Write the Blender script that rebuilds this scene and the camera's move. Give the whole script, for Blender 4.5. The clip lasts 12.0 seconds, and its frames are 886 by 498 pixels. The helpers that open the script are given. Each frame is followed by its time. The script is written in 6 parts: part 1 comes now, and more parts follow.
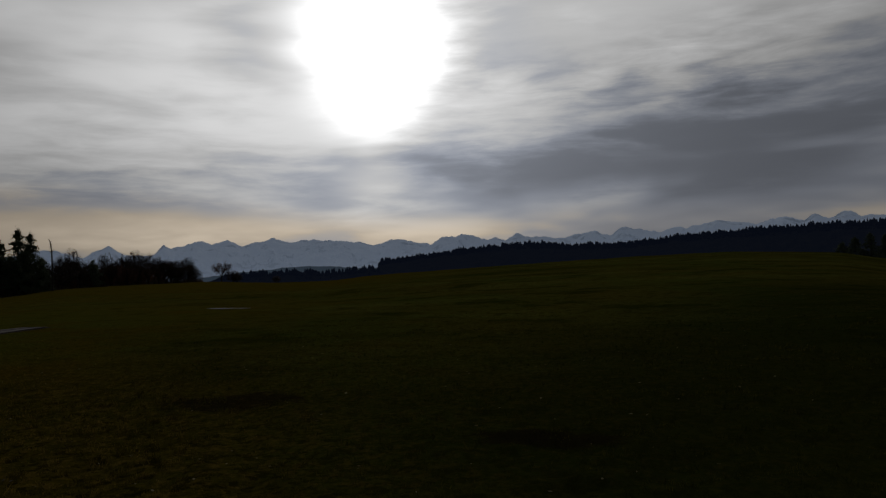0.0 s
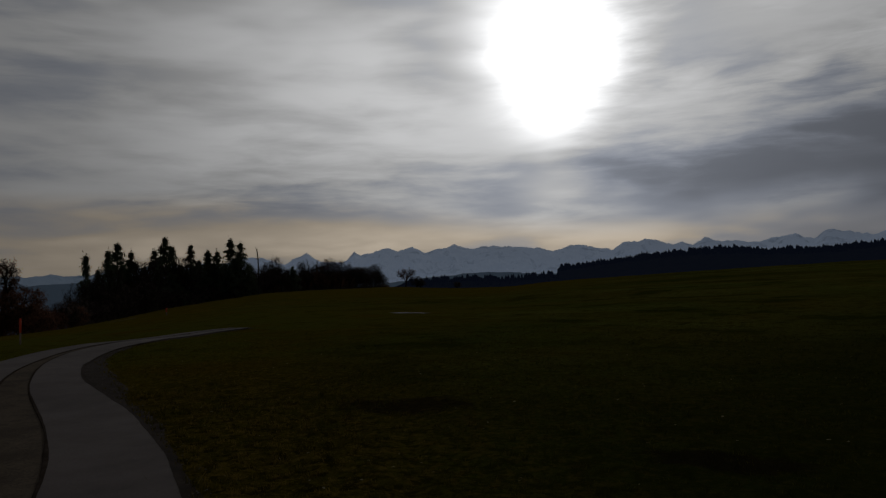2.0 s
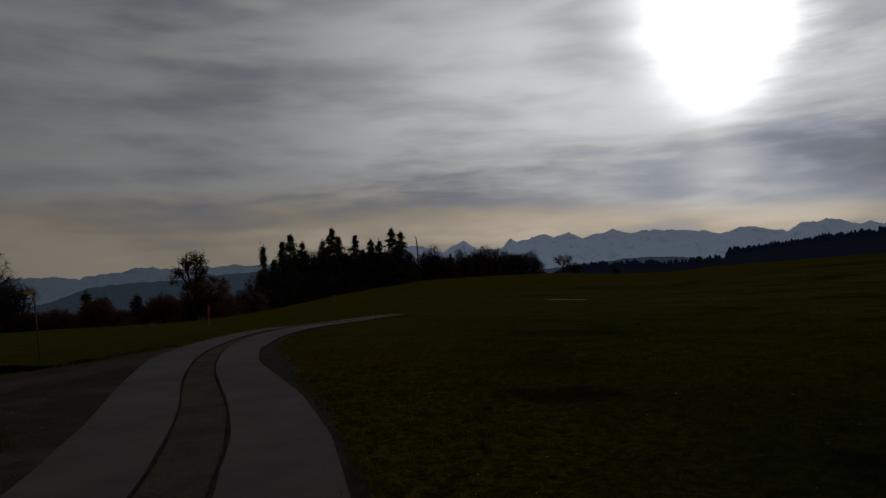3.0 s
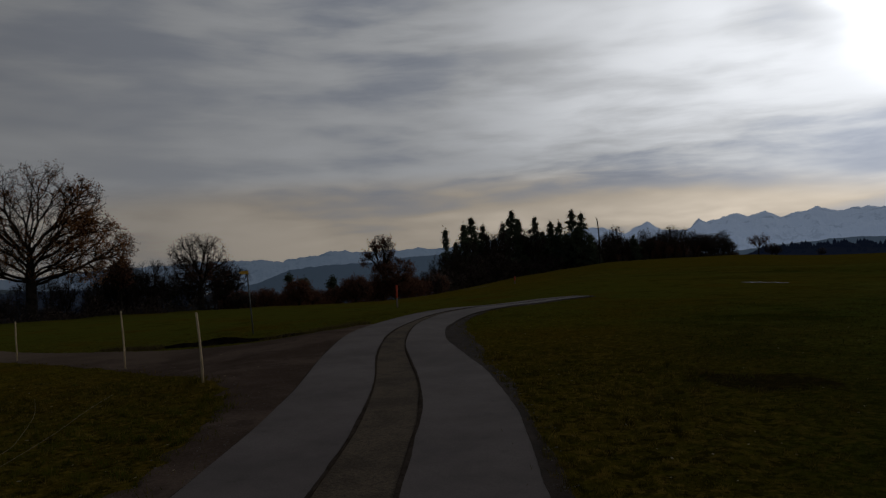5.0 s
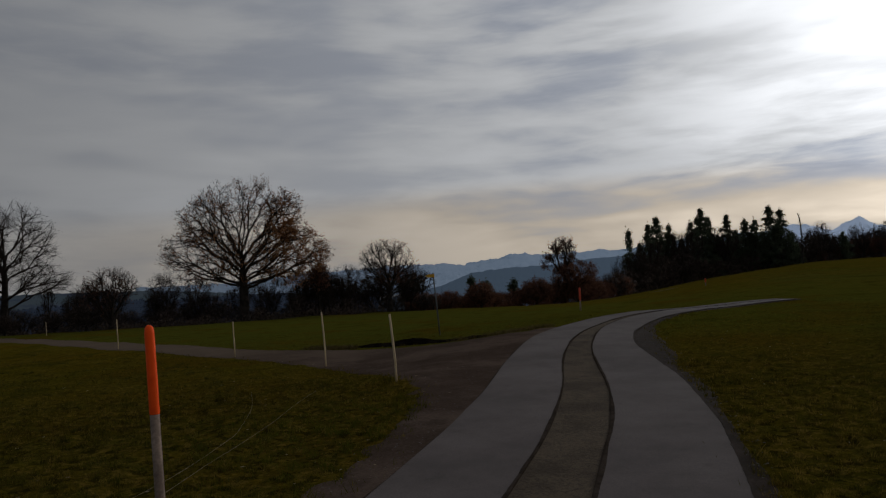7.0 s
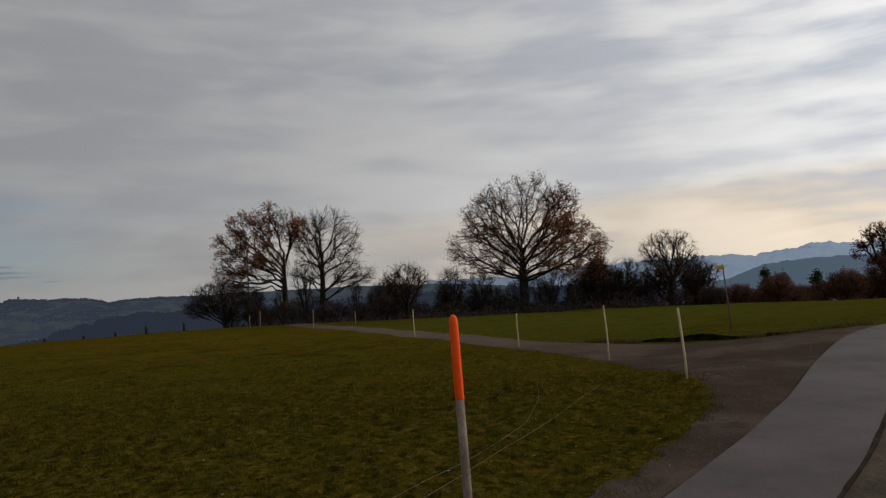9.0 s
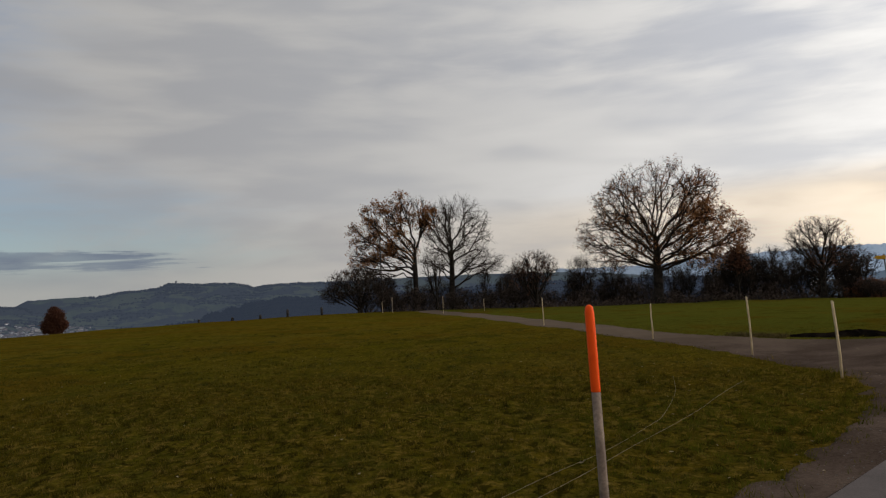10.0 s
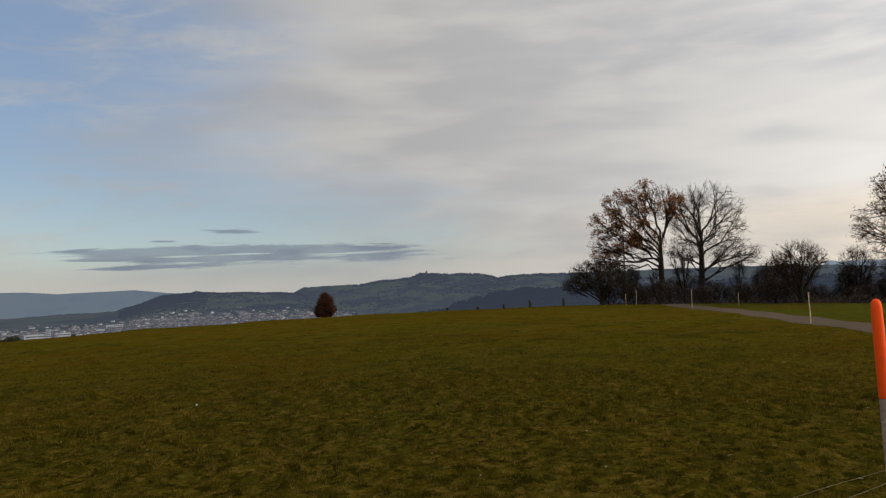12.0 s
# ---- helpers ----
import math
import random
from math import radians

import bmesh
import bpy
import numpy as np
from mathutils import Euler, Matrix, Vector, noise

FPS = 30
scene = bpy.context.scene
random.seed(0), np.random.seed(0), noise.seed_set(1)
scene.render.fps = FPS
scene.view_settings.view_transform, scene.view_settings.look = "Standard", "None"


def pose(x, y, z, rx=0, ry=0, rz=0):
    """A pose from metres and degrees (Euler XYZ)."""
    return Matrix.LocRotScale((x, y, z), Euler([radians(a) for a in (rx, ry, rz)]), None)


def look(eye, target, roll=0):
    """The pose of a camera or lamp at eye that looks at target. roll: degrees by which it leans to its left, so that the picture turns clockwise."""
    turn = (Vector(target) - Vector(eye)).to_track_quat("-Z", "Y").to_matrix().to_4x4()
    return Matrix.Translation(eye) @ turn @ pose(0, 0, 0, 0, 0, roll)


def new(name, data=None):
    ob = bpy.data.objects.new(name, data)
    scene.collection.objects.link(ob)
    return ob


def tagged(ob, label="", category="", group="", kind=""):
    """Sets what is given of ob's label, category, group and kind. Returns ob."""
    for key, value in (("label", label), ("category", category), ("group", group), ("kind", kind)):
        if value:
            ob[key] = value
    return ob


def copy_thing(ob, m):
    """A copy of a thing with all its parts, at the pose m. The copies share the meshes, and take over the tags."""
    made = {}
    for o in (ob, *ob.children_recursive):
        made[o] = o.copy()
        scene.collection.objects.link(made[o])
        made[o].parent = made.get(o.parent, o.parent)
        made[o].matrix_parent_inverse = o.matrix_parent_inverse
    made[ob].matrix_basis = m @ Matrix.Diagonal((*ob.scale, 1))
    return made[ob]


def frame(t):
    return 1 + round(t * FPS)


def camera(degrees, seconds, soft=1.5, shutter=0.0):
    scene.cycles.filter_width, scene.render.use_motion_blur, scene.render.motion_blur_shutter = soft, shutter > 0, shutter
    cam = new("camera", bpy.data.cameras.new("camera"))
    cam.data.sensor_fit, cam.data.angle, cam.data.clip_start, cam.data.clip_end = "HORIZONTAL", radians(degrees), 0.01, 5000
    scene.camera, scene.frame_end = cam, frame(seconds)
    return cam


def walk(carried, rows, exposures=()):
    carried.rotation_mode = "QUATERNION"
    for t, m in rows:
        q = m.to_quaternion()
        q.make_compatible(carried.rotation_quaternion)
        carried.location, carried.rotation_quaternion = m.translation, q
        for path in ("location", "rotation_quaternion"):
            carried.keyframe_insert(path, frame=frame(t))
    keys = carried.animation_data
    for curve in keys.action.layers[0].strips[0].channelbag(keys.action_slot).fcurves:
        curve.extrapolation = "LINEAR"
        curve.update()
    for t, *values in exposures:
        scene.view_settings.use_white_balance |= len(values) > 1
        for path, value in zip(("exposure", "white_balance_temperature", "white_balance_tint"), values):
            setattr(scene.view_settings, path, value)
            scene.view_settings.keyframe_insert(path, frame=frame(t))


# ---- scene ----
cam = camera(63.05, 12.0, soft=1.3)
PATH = [
    (0.0, 0.007, -0.053, 1.596, 7.99, 1.48, 1.99), (0.5, -0.011, -0.062, 1.591, 11.06, 1.60, 1.89),
    (1.0, -0.005, -0.052, 1.605, 14.58, 1.85, 1.72), (1.5, 0.033, -0.012, 1.604, 17.46, 1.97, 1.77),
    (2.0, 0.121, 0.080, 1.610, 22.15, 2.42, 1.88), (2.5, 0.155, 0.129, 1.619, 29.44, 1.84, 2.43),
    (3.0, 0.151, 0.133, 1.628, 34.53, 1.81, 2.44), (3.2, 0.150, 0.131, 1.626, 36.35, 1.66, 2.47), (4.8, 0.111, 0.074, 1.596, 46.28, 1.33, 2.52),
    (5.0, 0.115, 0.075, 1.591, 48.71, 1.03, 2.57), (5.5, 0.107, 0.078, 1.591, 53.88, 1.19, 3.11),
    (6.0, 0.067, 0.073, 1.594, 56.92, 1.37, 3.43), (6.5, 0.050, 0.048, 1.599, 60.04, 1.44, 2.88), (6.7, 0.045, 0.042, 1.599, 61.22, 1.62, 2.92),
    (8.3, -0.013, -0.022, 1.600, 75.77, 2.52, 3.48), (8.5, -0.031, -0.023, 1.601, 79.15, 2.44, 3.45),
    (9.0, -0.047, -0.028, 1.597, 84.68, 2.59, 3.36), (9.5, -0.046, -0.038, 1.601, 89.28, 2.38, 2.80),
    (10.0, -0.076, -0.054, 1.601, 94.84, 2.19, 2.84), (10.5, -0.061, -0.071, 1.599, 100.57, 2.29, 2.83),
    (11.0, -0.056, -0.081, 1.599, 105.13, 2.10, 2.97), (11.5, -0.086, -0.079, 1.592, 109.11, 2.19, 2.64),
    (12.0, -0.080, -0.086, 1.590, 113.82, 2.35, 2.30)]
EXPOSURE = [(0.0, -2.74, 6420, 10), (0.6, -2.76, 6420, 10), (1.0, -3.06, 6380, 10), (1.5, -3.04, 6380, 10), (2.5, -3.0, 6350, 10), (3.2, -2.92, 6300, 10), (4.8, -2.48, 6150, 10), (5.1, -2.32, 6130, 10), (5.5, -2.08, 6120, 10), (6.5, -1.84, 6150, 10), (8.4, -0.98, 6330, 10), (9.5, -0.6, 6520, 10), (10.5, -0.26, 6700, 10), (12.0, -0.13, 6780, 10)]
walk(cam, [(t, pose(x, y, z, 90 + pitch, roll, yaw)) for t, x, y, z, yaw, pitch, roll in PATH], EXPOSURE)


# ---- sky, sun ----
def heading(az, el=0.0):
    """Unit vector; azimuth in degrees to the left of +y, elevation in degrees."""
    a, e = radians(az), radians(el)
    return Vector((-math.sin(a) * math.cos(e), math.cos(a) * math.cos(e), math.sin(e)))


SUN_AZ, SUN_EL = 13.0, 17.0


class Nodes:
    """Short hand for node trees."""

    def __init__(self, tree):
        self.tree = tree
        tree.nodes.clear()

    def put(self, socket, value):
        if isinstance(value, bpy.types.NodeSocket):
            self.tree.links.new(value, socket)
        elif value is not None:
            socket.default_value = value

    def node(self, kind, *values):
        n = self.tree.nodes.new(kind)
        return self.fill(n, values)

    def fill(self, n, values):
        for k, v in enumerate(values):
            self.put(n.inputs[k], v)
        return n

    def math(self, op, a, b=None, c=None, clamp=False):
        n = self.tree.nodes.new("ShaderNodeMath")
        n.operation, n.use_clamp = op, clamp
        return self.fill(n, (a, b, c)).outputs[0]

    def vec(self, op, a, b=None):
        n = self.tree.nodes.new("ShaderNodeVectorMath")
        n.operation = op
        self.fill(n, (a, b))
        return n.outputs["Value"] if op in ("DOT_PRODUCT", "LENGTH", "DISTANCE") else n.outputs[0]

    def ramp(self, value, a, b, c=0.0, d=1.0, smooth=True):
        n = self.tree.nodes.new("ShaderNodeMapRange")
        n.interpolation_type = "SMOOTHSTEP" if smooth else "LINEAR"
        return self.fill(n, (value, a, b, c, d)).outputs[0]

    def noise(self, where, scale, detail=4.0, rough=0.55, distort=0.0):
        n = self.node("ShaderNodeTexNoise")
        self.put(n.inputs["Vector"], where)
        n.inputs["Scale"].default_value, n.inputs["Detail"].default_value = scale, detail
        n.inputs["Roughness"].default_value, n.inputs["Distortion"].default_value = rough, distort
        return n.outputs[0]

    def mix(self, f, a, b, blend="MIX"):
        n = self.tree.nodes.new("ShaderNodeMix")
        n.data_type, n.blend_type = "RGBA", blend
        for k, v in ((0, f), (6, a), (7, b)):
            self.put(n.inputs[k], v if not isinstance(v, tuple) or len(v) == 4 else (*v, 1.0))
        return n.outputs[2]


def make_world():
    w = bpy.data.worlds.new("world")
    scene.world = w
    w.use_nodes = True
    n = Nodes(w.node_tree)
    d = n.node("ShaderNodeTexCoord").outputs["Generated"]
    sep = n.node("ShaderNodeSeparateXYZ", d)
    up = sep.outputs[2]
    sky = n.node("ShaderNodeTexSky")
    sky.sky_type, sky.sun_disc = "NISHITA", False
    sky.sun_elevation, sky.sun_rotation = radians(SUN_EL), radians(-SUN_AZ)
    sky.altitude, sky.air_density, sky.dust_density, sky.ozone_density = 800.0, 1.0, 0.6, 1.6
    clear = n.mix(1.0, sky.outputs[0], (0.10, 0.10, 0.10), "MULTIPLY")
    # azimuth to the left of +y and elevation, in degrees
    az = n.math("MULTIPLY", n.math("ARCTAN2", n.math("MULTIPLY", sep.outputs[0], -1.0), sep.outputs[1]), 57.2958)
    el = n.math("MULTIPLY", n.math("ARCSINE", up), 57.2958)
    # wind-drawn layers: broad soft sheets, long flat streaks, fine fibres
    broad = n.noise(n.node("ShaderNodeCombineXYZ", n.math("MULTIPLY", az, 0.040), n.math("MULTIPLY", el, 0.13), 3.7).outputs[0], 1.0, 3.0, 0.5, 0.35)
    bent = n.math("ADD", el, n.math("MULTIPLY", n.math("SUBTRACT", broad, 0.5), 2.2))
    streak = n.noise(n.node("ShaderNodeCombineXYZ", n.math("MULTIPLY", az, 0.080), n.math("MULTIPLY", bent, 0.33), 1.3).outputs[0], 1.0, 2.5, 0.42, 0.2)
    fine = n.noise(n.node("ShaderNodeCombineXYZ", n.math("MULTIPLY", az, 0.17), n.math("MULTIPLY", bent, 0.95), 8.1).outputs[0], 1.0, 5.0, 0.58, 0.25)
    cloud = n.math("ADD", n.math("ADD", n.math("MULTIPLY", broad, 0.42), n.math("MULTIPLY", streak, 0.46)), n.math("MULTIPLY", fine, 0.17))

    def bank(a, e, wa, we, amount):
        u = n.math("DIVIDE", n.math("SUBTRACT", az, a), wa)
        v = n.math("DIVIDE", n.math("SUBTRACT", n.math("ADD", el, n.math("MULTIPLY", n.math("SUBTRACT", fine, 0.5), we * 1.2)), e), we)
        q = n.math("ADD", n.math("MULTIPLY", u, u), n.math("MULTIPLY", v, v))
        return n.math("MULTIPLY", n.math("POWER", 2.718, n.math("MULTIPLY", q, -1.0)), amount)

    depth = n.ramp(cloud, 0.42, 0.64, 0.745, 1.18)
    c = n.math("MAXIMUM", n.vec("DOT_PRODUCT", d, tuple(heading(SUN_AZ, SUN_EL))), -1.0)
    depth = n.math("ADD", n.math("MULTIPLY", n.math("SUBTRACT", depth, 0.97), n.ramp(c, 0.3, 0.95, 0.42, 1.15)), 0.97)
    for row in BANKS:
        depth = n.math("ADD", depth, bank(*row))
    depth = n.math("SMOOTH_MAX", depth, 0.44, 0.26)
    # light that comes through round the hidden sun, narrowing downwards between dark layers
    u = n.math("ADD", n.math("SUBTRACT", az, SUN_AZ), n.math("MULTIPLY", n.math("SUBTRACT", fine, 0.5), 3.0))
    v = n.math("ADD", n.math("SUBTRACT", el, SUN_EL), n.math("MULTIPLY", n.math("SUBTRACT", streak, 0.5), 3.0))
    u = n.math("DIVIDE", u, n.ramp(v, -8.0, 0.0, 2.5, 4.7))
    v = n.math("DIVIDE", v, 5.1)
    core = n.math("MULTIPLY", n.math("POWER", 2.718, n.math("MULTIPLY", n.math("ADD", n.math("MULTIPLY", u, u), n.math("MULTIPLY", v, v)), -1.0)), 14.0)
    mid = n.math("MULTIPLY", n.math("POWER", n.math("MAXIMUM", c, 0.0), 24.0), 2.5)
    wide = n.math("MULTIPLY", n.math("POWER", n.math("ADD", n.math("MULTIPLY", c, 0.5), 0.5), 4.0), 1.30)
    light = n.math("MULTIPLY", n.math("ADD", n.math("ADD", 0.52, wide), mid), depth)
    light = n.math("ADD", light, core)
    tone = n.mix(n.ramp(n.math("ADD", depth, n.math("MULTIPLY", core, 0.35)), 0.6, 1.1), (0.835, 0.89, 1.02), (1.003, 0.996, 0.985))
    low = n.ramp(n.math("SUBTRACT", el, n.math("MULTIPLY", n.ramp(az, 10.0, 40.0, 0.0, 2.4), n.ramp(az, 92.0, 58.0, 0.45, 1.0))), 5.0, 2.4)
    warm = n.math("MULTIPLY", low, n.ramp(n.vec("DOT_PRODUCT", d, tuple(heading(24, 0))), 0.15, 0.97, 0.15, 0.78))
    warm = n.math("MULTIPLY", warm, n.ramp(depth, 0.72, 1.0, 0.25, 1.0))
    tone = n.mix(warm, tone, (1.17, 0.95, 0.68))
    grey = n.vec("SCALE", tone)
    n.put(grey.node.inputs["Scale"], light)
    # clear sky behind, wider near the horizon
    off = n.math("ABSOLUTE", n.math("WRAP", n.math("SUBTRACT", az, 168.0), 180.0, -180.0))
    off = n.math("ADD", off, n.math("MULTIPLY", n.math("SUBTRACT", n.math("ADD", n.math("MULTIPLY", broad, 0.65), n.math("MULTIPLY", fine, 0.35)), 0.5), -42.0))
    edge = n.math("SUBTRACT", off, n.ramp(el, 3.0, 12.0, 54.0, 35.0))
    gap = n.math("MULTIPLY", n.ramp(edge, 16.0, -14.0, 0.0, 0.94), n.ramp(el, 0.7, 3.0, 0.40, 1.0))
    clear = n.mix(0.45, clear, n.mix(n.ramp(el, 2.0, 14.0), (0.46, 0.61, 0.76), (0.34, 0.50, 0.80)))
    wisp = n.noise(n.node("ShaderNodeCombineXYZ", n.math("ADD", n.math("MULTIPLY", az, 0.11), n.math("MULTIPLY", el, 0.12)), n.math("MULTIPLY", el, 0.34), 5.2).outputs[0], 1.0, 6.0, 0.62, 0.4)
    gap = n.math("MULTIPLY", gap, n.ramp(wisp, 0.47, 0.70, 1.0, 0.55))
    colour = n.mix(gap, grey, clear)
    # flat lens clouds low in the clear part
    sheet = None
    for row in LENSES:
        s = bank(*row)
        sheet = s if sheet is None else n.math("ADD", sheet, s)
    torn = n.noise(n.node("ShaderNodeCombineXYZ", n.math("MULTIPLY", az, 0.20), n.math("MULTIPLY", el, 3.4), 2.2).outputs[0], 1.0, 4.0, 0.6, 0.2)
    sheet = n.math("ADD", sheet, n.math("MULTIPLY", n.math("SUBTRACT", torn, 0.52), 1.5))
    colour = n.mix(n.math("MULTIPLY", n.ramp(sheet, 0.36, 0.70), n.ramp(fine, 0.3, 0.65, 0.9, 0.62)), colour, (0.195, 0.24, 0.325))
    back = n.node("ShaderNodeBackground", colour, 1.0)
    n.tree.links.new(back.outputs[0], n.node("ShaderNodeOutputWorld").inputs[0])


# cloud banks and clearer lanes: azimuth, elevation, half widths, darker (-) or lighter (+)
BANKS_A = [(-15, 9, 12, 4.5, -0.48), (88, 12, 14, 6, -0.08), (44, 6.3, 10, 0.9, -0.24), (13, 8.6, 5, 0.45, -0.16), (13.2, 6.2, 3.2, 1.7, 0.30), (7, 4.2, 9, 0.7, -0.2), (48, 8.2, 8, 0.8, -0.14), (66, 5.6, 7, 0.6, -0.12)]
BANKS_B = [(36, 16, 12, 9, 0.42), (52, 14, 10, 8, -0.10), (-14, 20, 14, 5, 0.6), (30, 3.3, 18, 1.2, 0.3), (-2, 7.0, 12, 2.6, -0.38), (2, 6.2, 7, 2.0, -0.16), (24, 6.6, 6, 0.6, -0.18), (34, 7.4, 7, 0.6, -0.22), (32, 5.8, 9, 0.9, -0.16), (26, 7.6, 6, 0.5, -0.14)]
BANKS = BANKS_A + BANKS_B + [(130, 1.3, 18, 1.3, -0.16), (-10, 9.5, 14, 4.0, -0.12), (33, 9.5, 9, 6.0, 0.16), (-8, 17, 11, 4, 0.2), (80, 7, 24, 5, 0.13)]
LENSES = [(131, 2.85, 12.5, 0.34, 0.9), (132, 2.35, 7.5, 0.85, 0.85), (130, 4.25, 3.2, 0.24, 0.9), (135, 3.6, 1.2, 0.09, 0.8), (138.5, 2.3, 4.6, 0.14, 0.7), (136.5, 1.65, 3.4, 0.17, 0.75), (119, 2.0, 7.5, 0.6, 0.75), (121, 2.6, 5, 0.16, 0.5), (134, 2.43, 2.2, 0.11, -0.7), (129, 2.5, 2.4, 0.10, -0.6), (121.5, 2.3, 2.4, 0.10, -0.5), (128, 3.9, 4, 0.1, -0.3)]
make_world()
sun = new("sun", bpy.data.lights.new("sun", "SUN"))
sun.data.energy, sun.data.angle, sun.data.color = 0.7, radians(14), (1.0, 0.93, 0.82)
sun.matrix_world = look((0, 0, 60), Vector((0, 0, 60)) - heading(SUN_AZ, SUN_EL))


# ---- materials ----
def material(name, build, rough=0.8, **settings):
    m = bpy.data.materials.new(name)
    m.use_nodes = True
    n = Nodes(m.node_tree)
    bsdf = n.node("ShaderNodeBsdfPrincipled")
    bsdf.inputs["Roughness"].default_value = rough
    bsdf.inputs["Specular IOR Level"].default_value = settings.get("spec", 0.0 if "haze" in settings else 0.3)
    n.put(bsdf.inputs["Metallic"], settings.get("metal", 0.0))
    where = n.node("ShaderNodeNewGeometry").outputs["Position"]
    colour, height = build(n, where)
    n.put(bsdf.inputs["Base Color"], colour)
    if height is not None:
        b = n.node("ShaderNodeBump")
        b.inputs["Strength"].default_value, b.inputs["Distance"].default_value = settings.get("bump", 0.5), settings.get("deep", 0.02)
        n.put(b.inputs["Height"], height)
        n.put(bsdf.inputs["Normal"], b.outputs[0])
    shader = bsdf.outputs[0]
    if "thin" in settings:
        # light shines through leaves
        lit = n.node("ShaderNodeBsdfTranslucent")
        n.put(lit.inputs[0], colour)
        shader = n.node("ShaderNodeMixShader", 0.5, shader, lit.outputs[0]).outputs[0]
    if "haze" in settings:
        # haze painted as a glow mixed into the surface, stronger towards the sun
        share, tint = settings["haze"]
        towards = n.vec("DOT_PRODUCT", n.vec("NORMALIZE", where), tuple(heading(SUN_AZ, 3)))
        haze_glow = n.node("ShaderNodeEmission", (*tint, 1.0), n.ramp(towards, 0.2, 1.0, 0.8, 1.7)).outputs[0]
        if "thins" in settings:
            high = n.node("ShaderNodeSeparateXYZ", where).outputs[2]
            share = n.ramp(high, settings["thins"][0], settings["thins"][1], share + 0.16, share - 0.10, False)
        shader = n.node("ShaderNodeMixShader", share, shader, haze_glow).outputs[0]
    n.tree.links.new(shader, n.node("ShaderNodeOutputMaterial").inputs[0])
    return m


def two_tone(a, b, scale, fine=None, lo=0.35, hi=0.65):
    def build(n, where):
        c = n.mix(n.ramp(n.noise(where, scale, 5.0, 0.6), lo, hi), a, b)
        h = n.noise(where, fine or scale * 6, 3.0, 0.6)
        c = n.mix(n.ramp(h, 0.3, 0.7, 0.0, 0.5), c, tuple(v * 0.55 for v in a))
        return c, h
    return build


def field_share(n, where):
    """0 left of the lane, 1 in the greener field right of it."""
    return n.ramp(n.vec("DOT_PRODUCT", where, (0.75, 0.66, 0.0)), 0.5, 4.0)


def near_shade(n, where):
    """Share of shade put into the colour of the field's near end, as a dark green."""
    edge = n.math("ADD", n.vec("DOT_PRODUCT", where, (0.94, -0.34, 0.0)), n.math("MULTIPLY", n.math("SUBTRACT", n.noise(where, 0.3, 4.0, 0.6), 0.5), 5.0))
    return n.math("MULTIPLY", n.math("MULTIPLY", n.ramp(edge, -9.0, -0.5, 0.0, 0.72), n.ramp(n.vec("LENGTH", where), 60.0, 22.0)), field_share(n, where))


def trampled(n, where):
    """Two trampled patches of dark bare earth in the field."""
    fray = n.math("MULTIPLY", n.math("SUBTRACT", n.noise(where, 3.0, 5.0, 0.7), 0.5), 2.2)
    both = None
    for cx, cy, a, b in ((-3.85, 8.55, 0.85, 0.62), (0.0, 6.55, 0.75, 0.30)):
        d = n.vec("LENGTH", n.vec("MULTIPLY", n.vec("SUBTRACT", where, (cx, cy, 0.0)), (1 / a, 1 / b, 0.0)))
        spot_here = n.ramp(n.math("ADD", d, fray), 1.20, 0.65, 0.0, 0.68)
        both = spot_here if both is None else n.math("MAXIMUM", both, spot_here)
    return both


def clumps(n, where):
    """Hand-wide patches in the turf: straw-coloured, green, and dark with the shade of gaps painted in."""
    straw = n.ramp(n.noise(where, 7.5, 4.0, 0.68), 0.50, 0.58)
    green = n.ramp(n.noise(n.vec("ADD", where, (17.0, 4.0, 0.0)), 2.2, 4.0, 0.66), 0.50, 0.60, 0.0, 0.7)
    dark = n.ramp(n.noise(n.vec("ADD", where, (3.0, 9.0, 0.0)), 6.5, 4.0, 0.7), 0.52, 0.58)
    return straw, green, dark


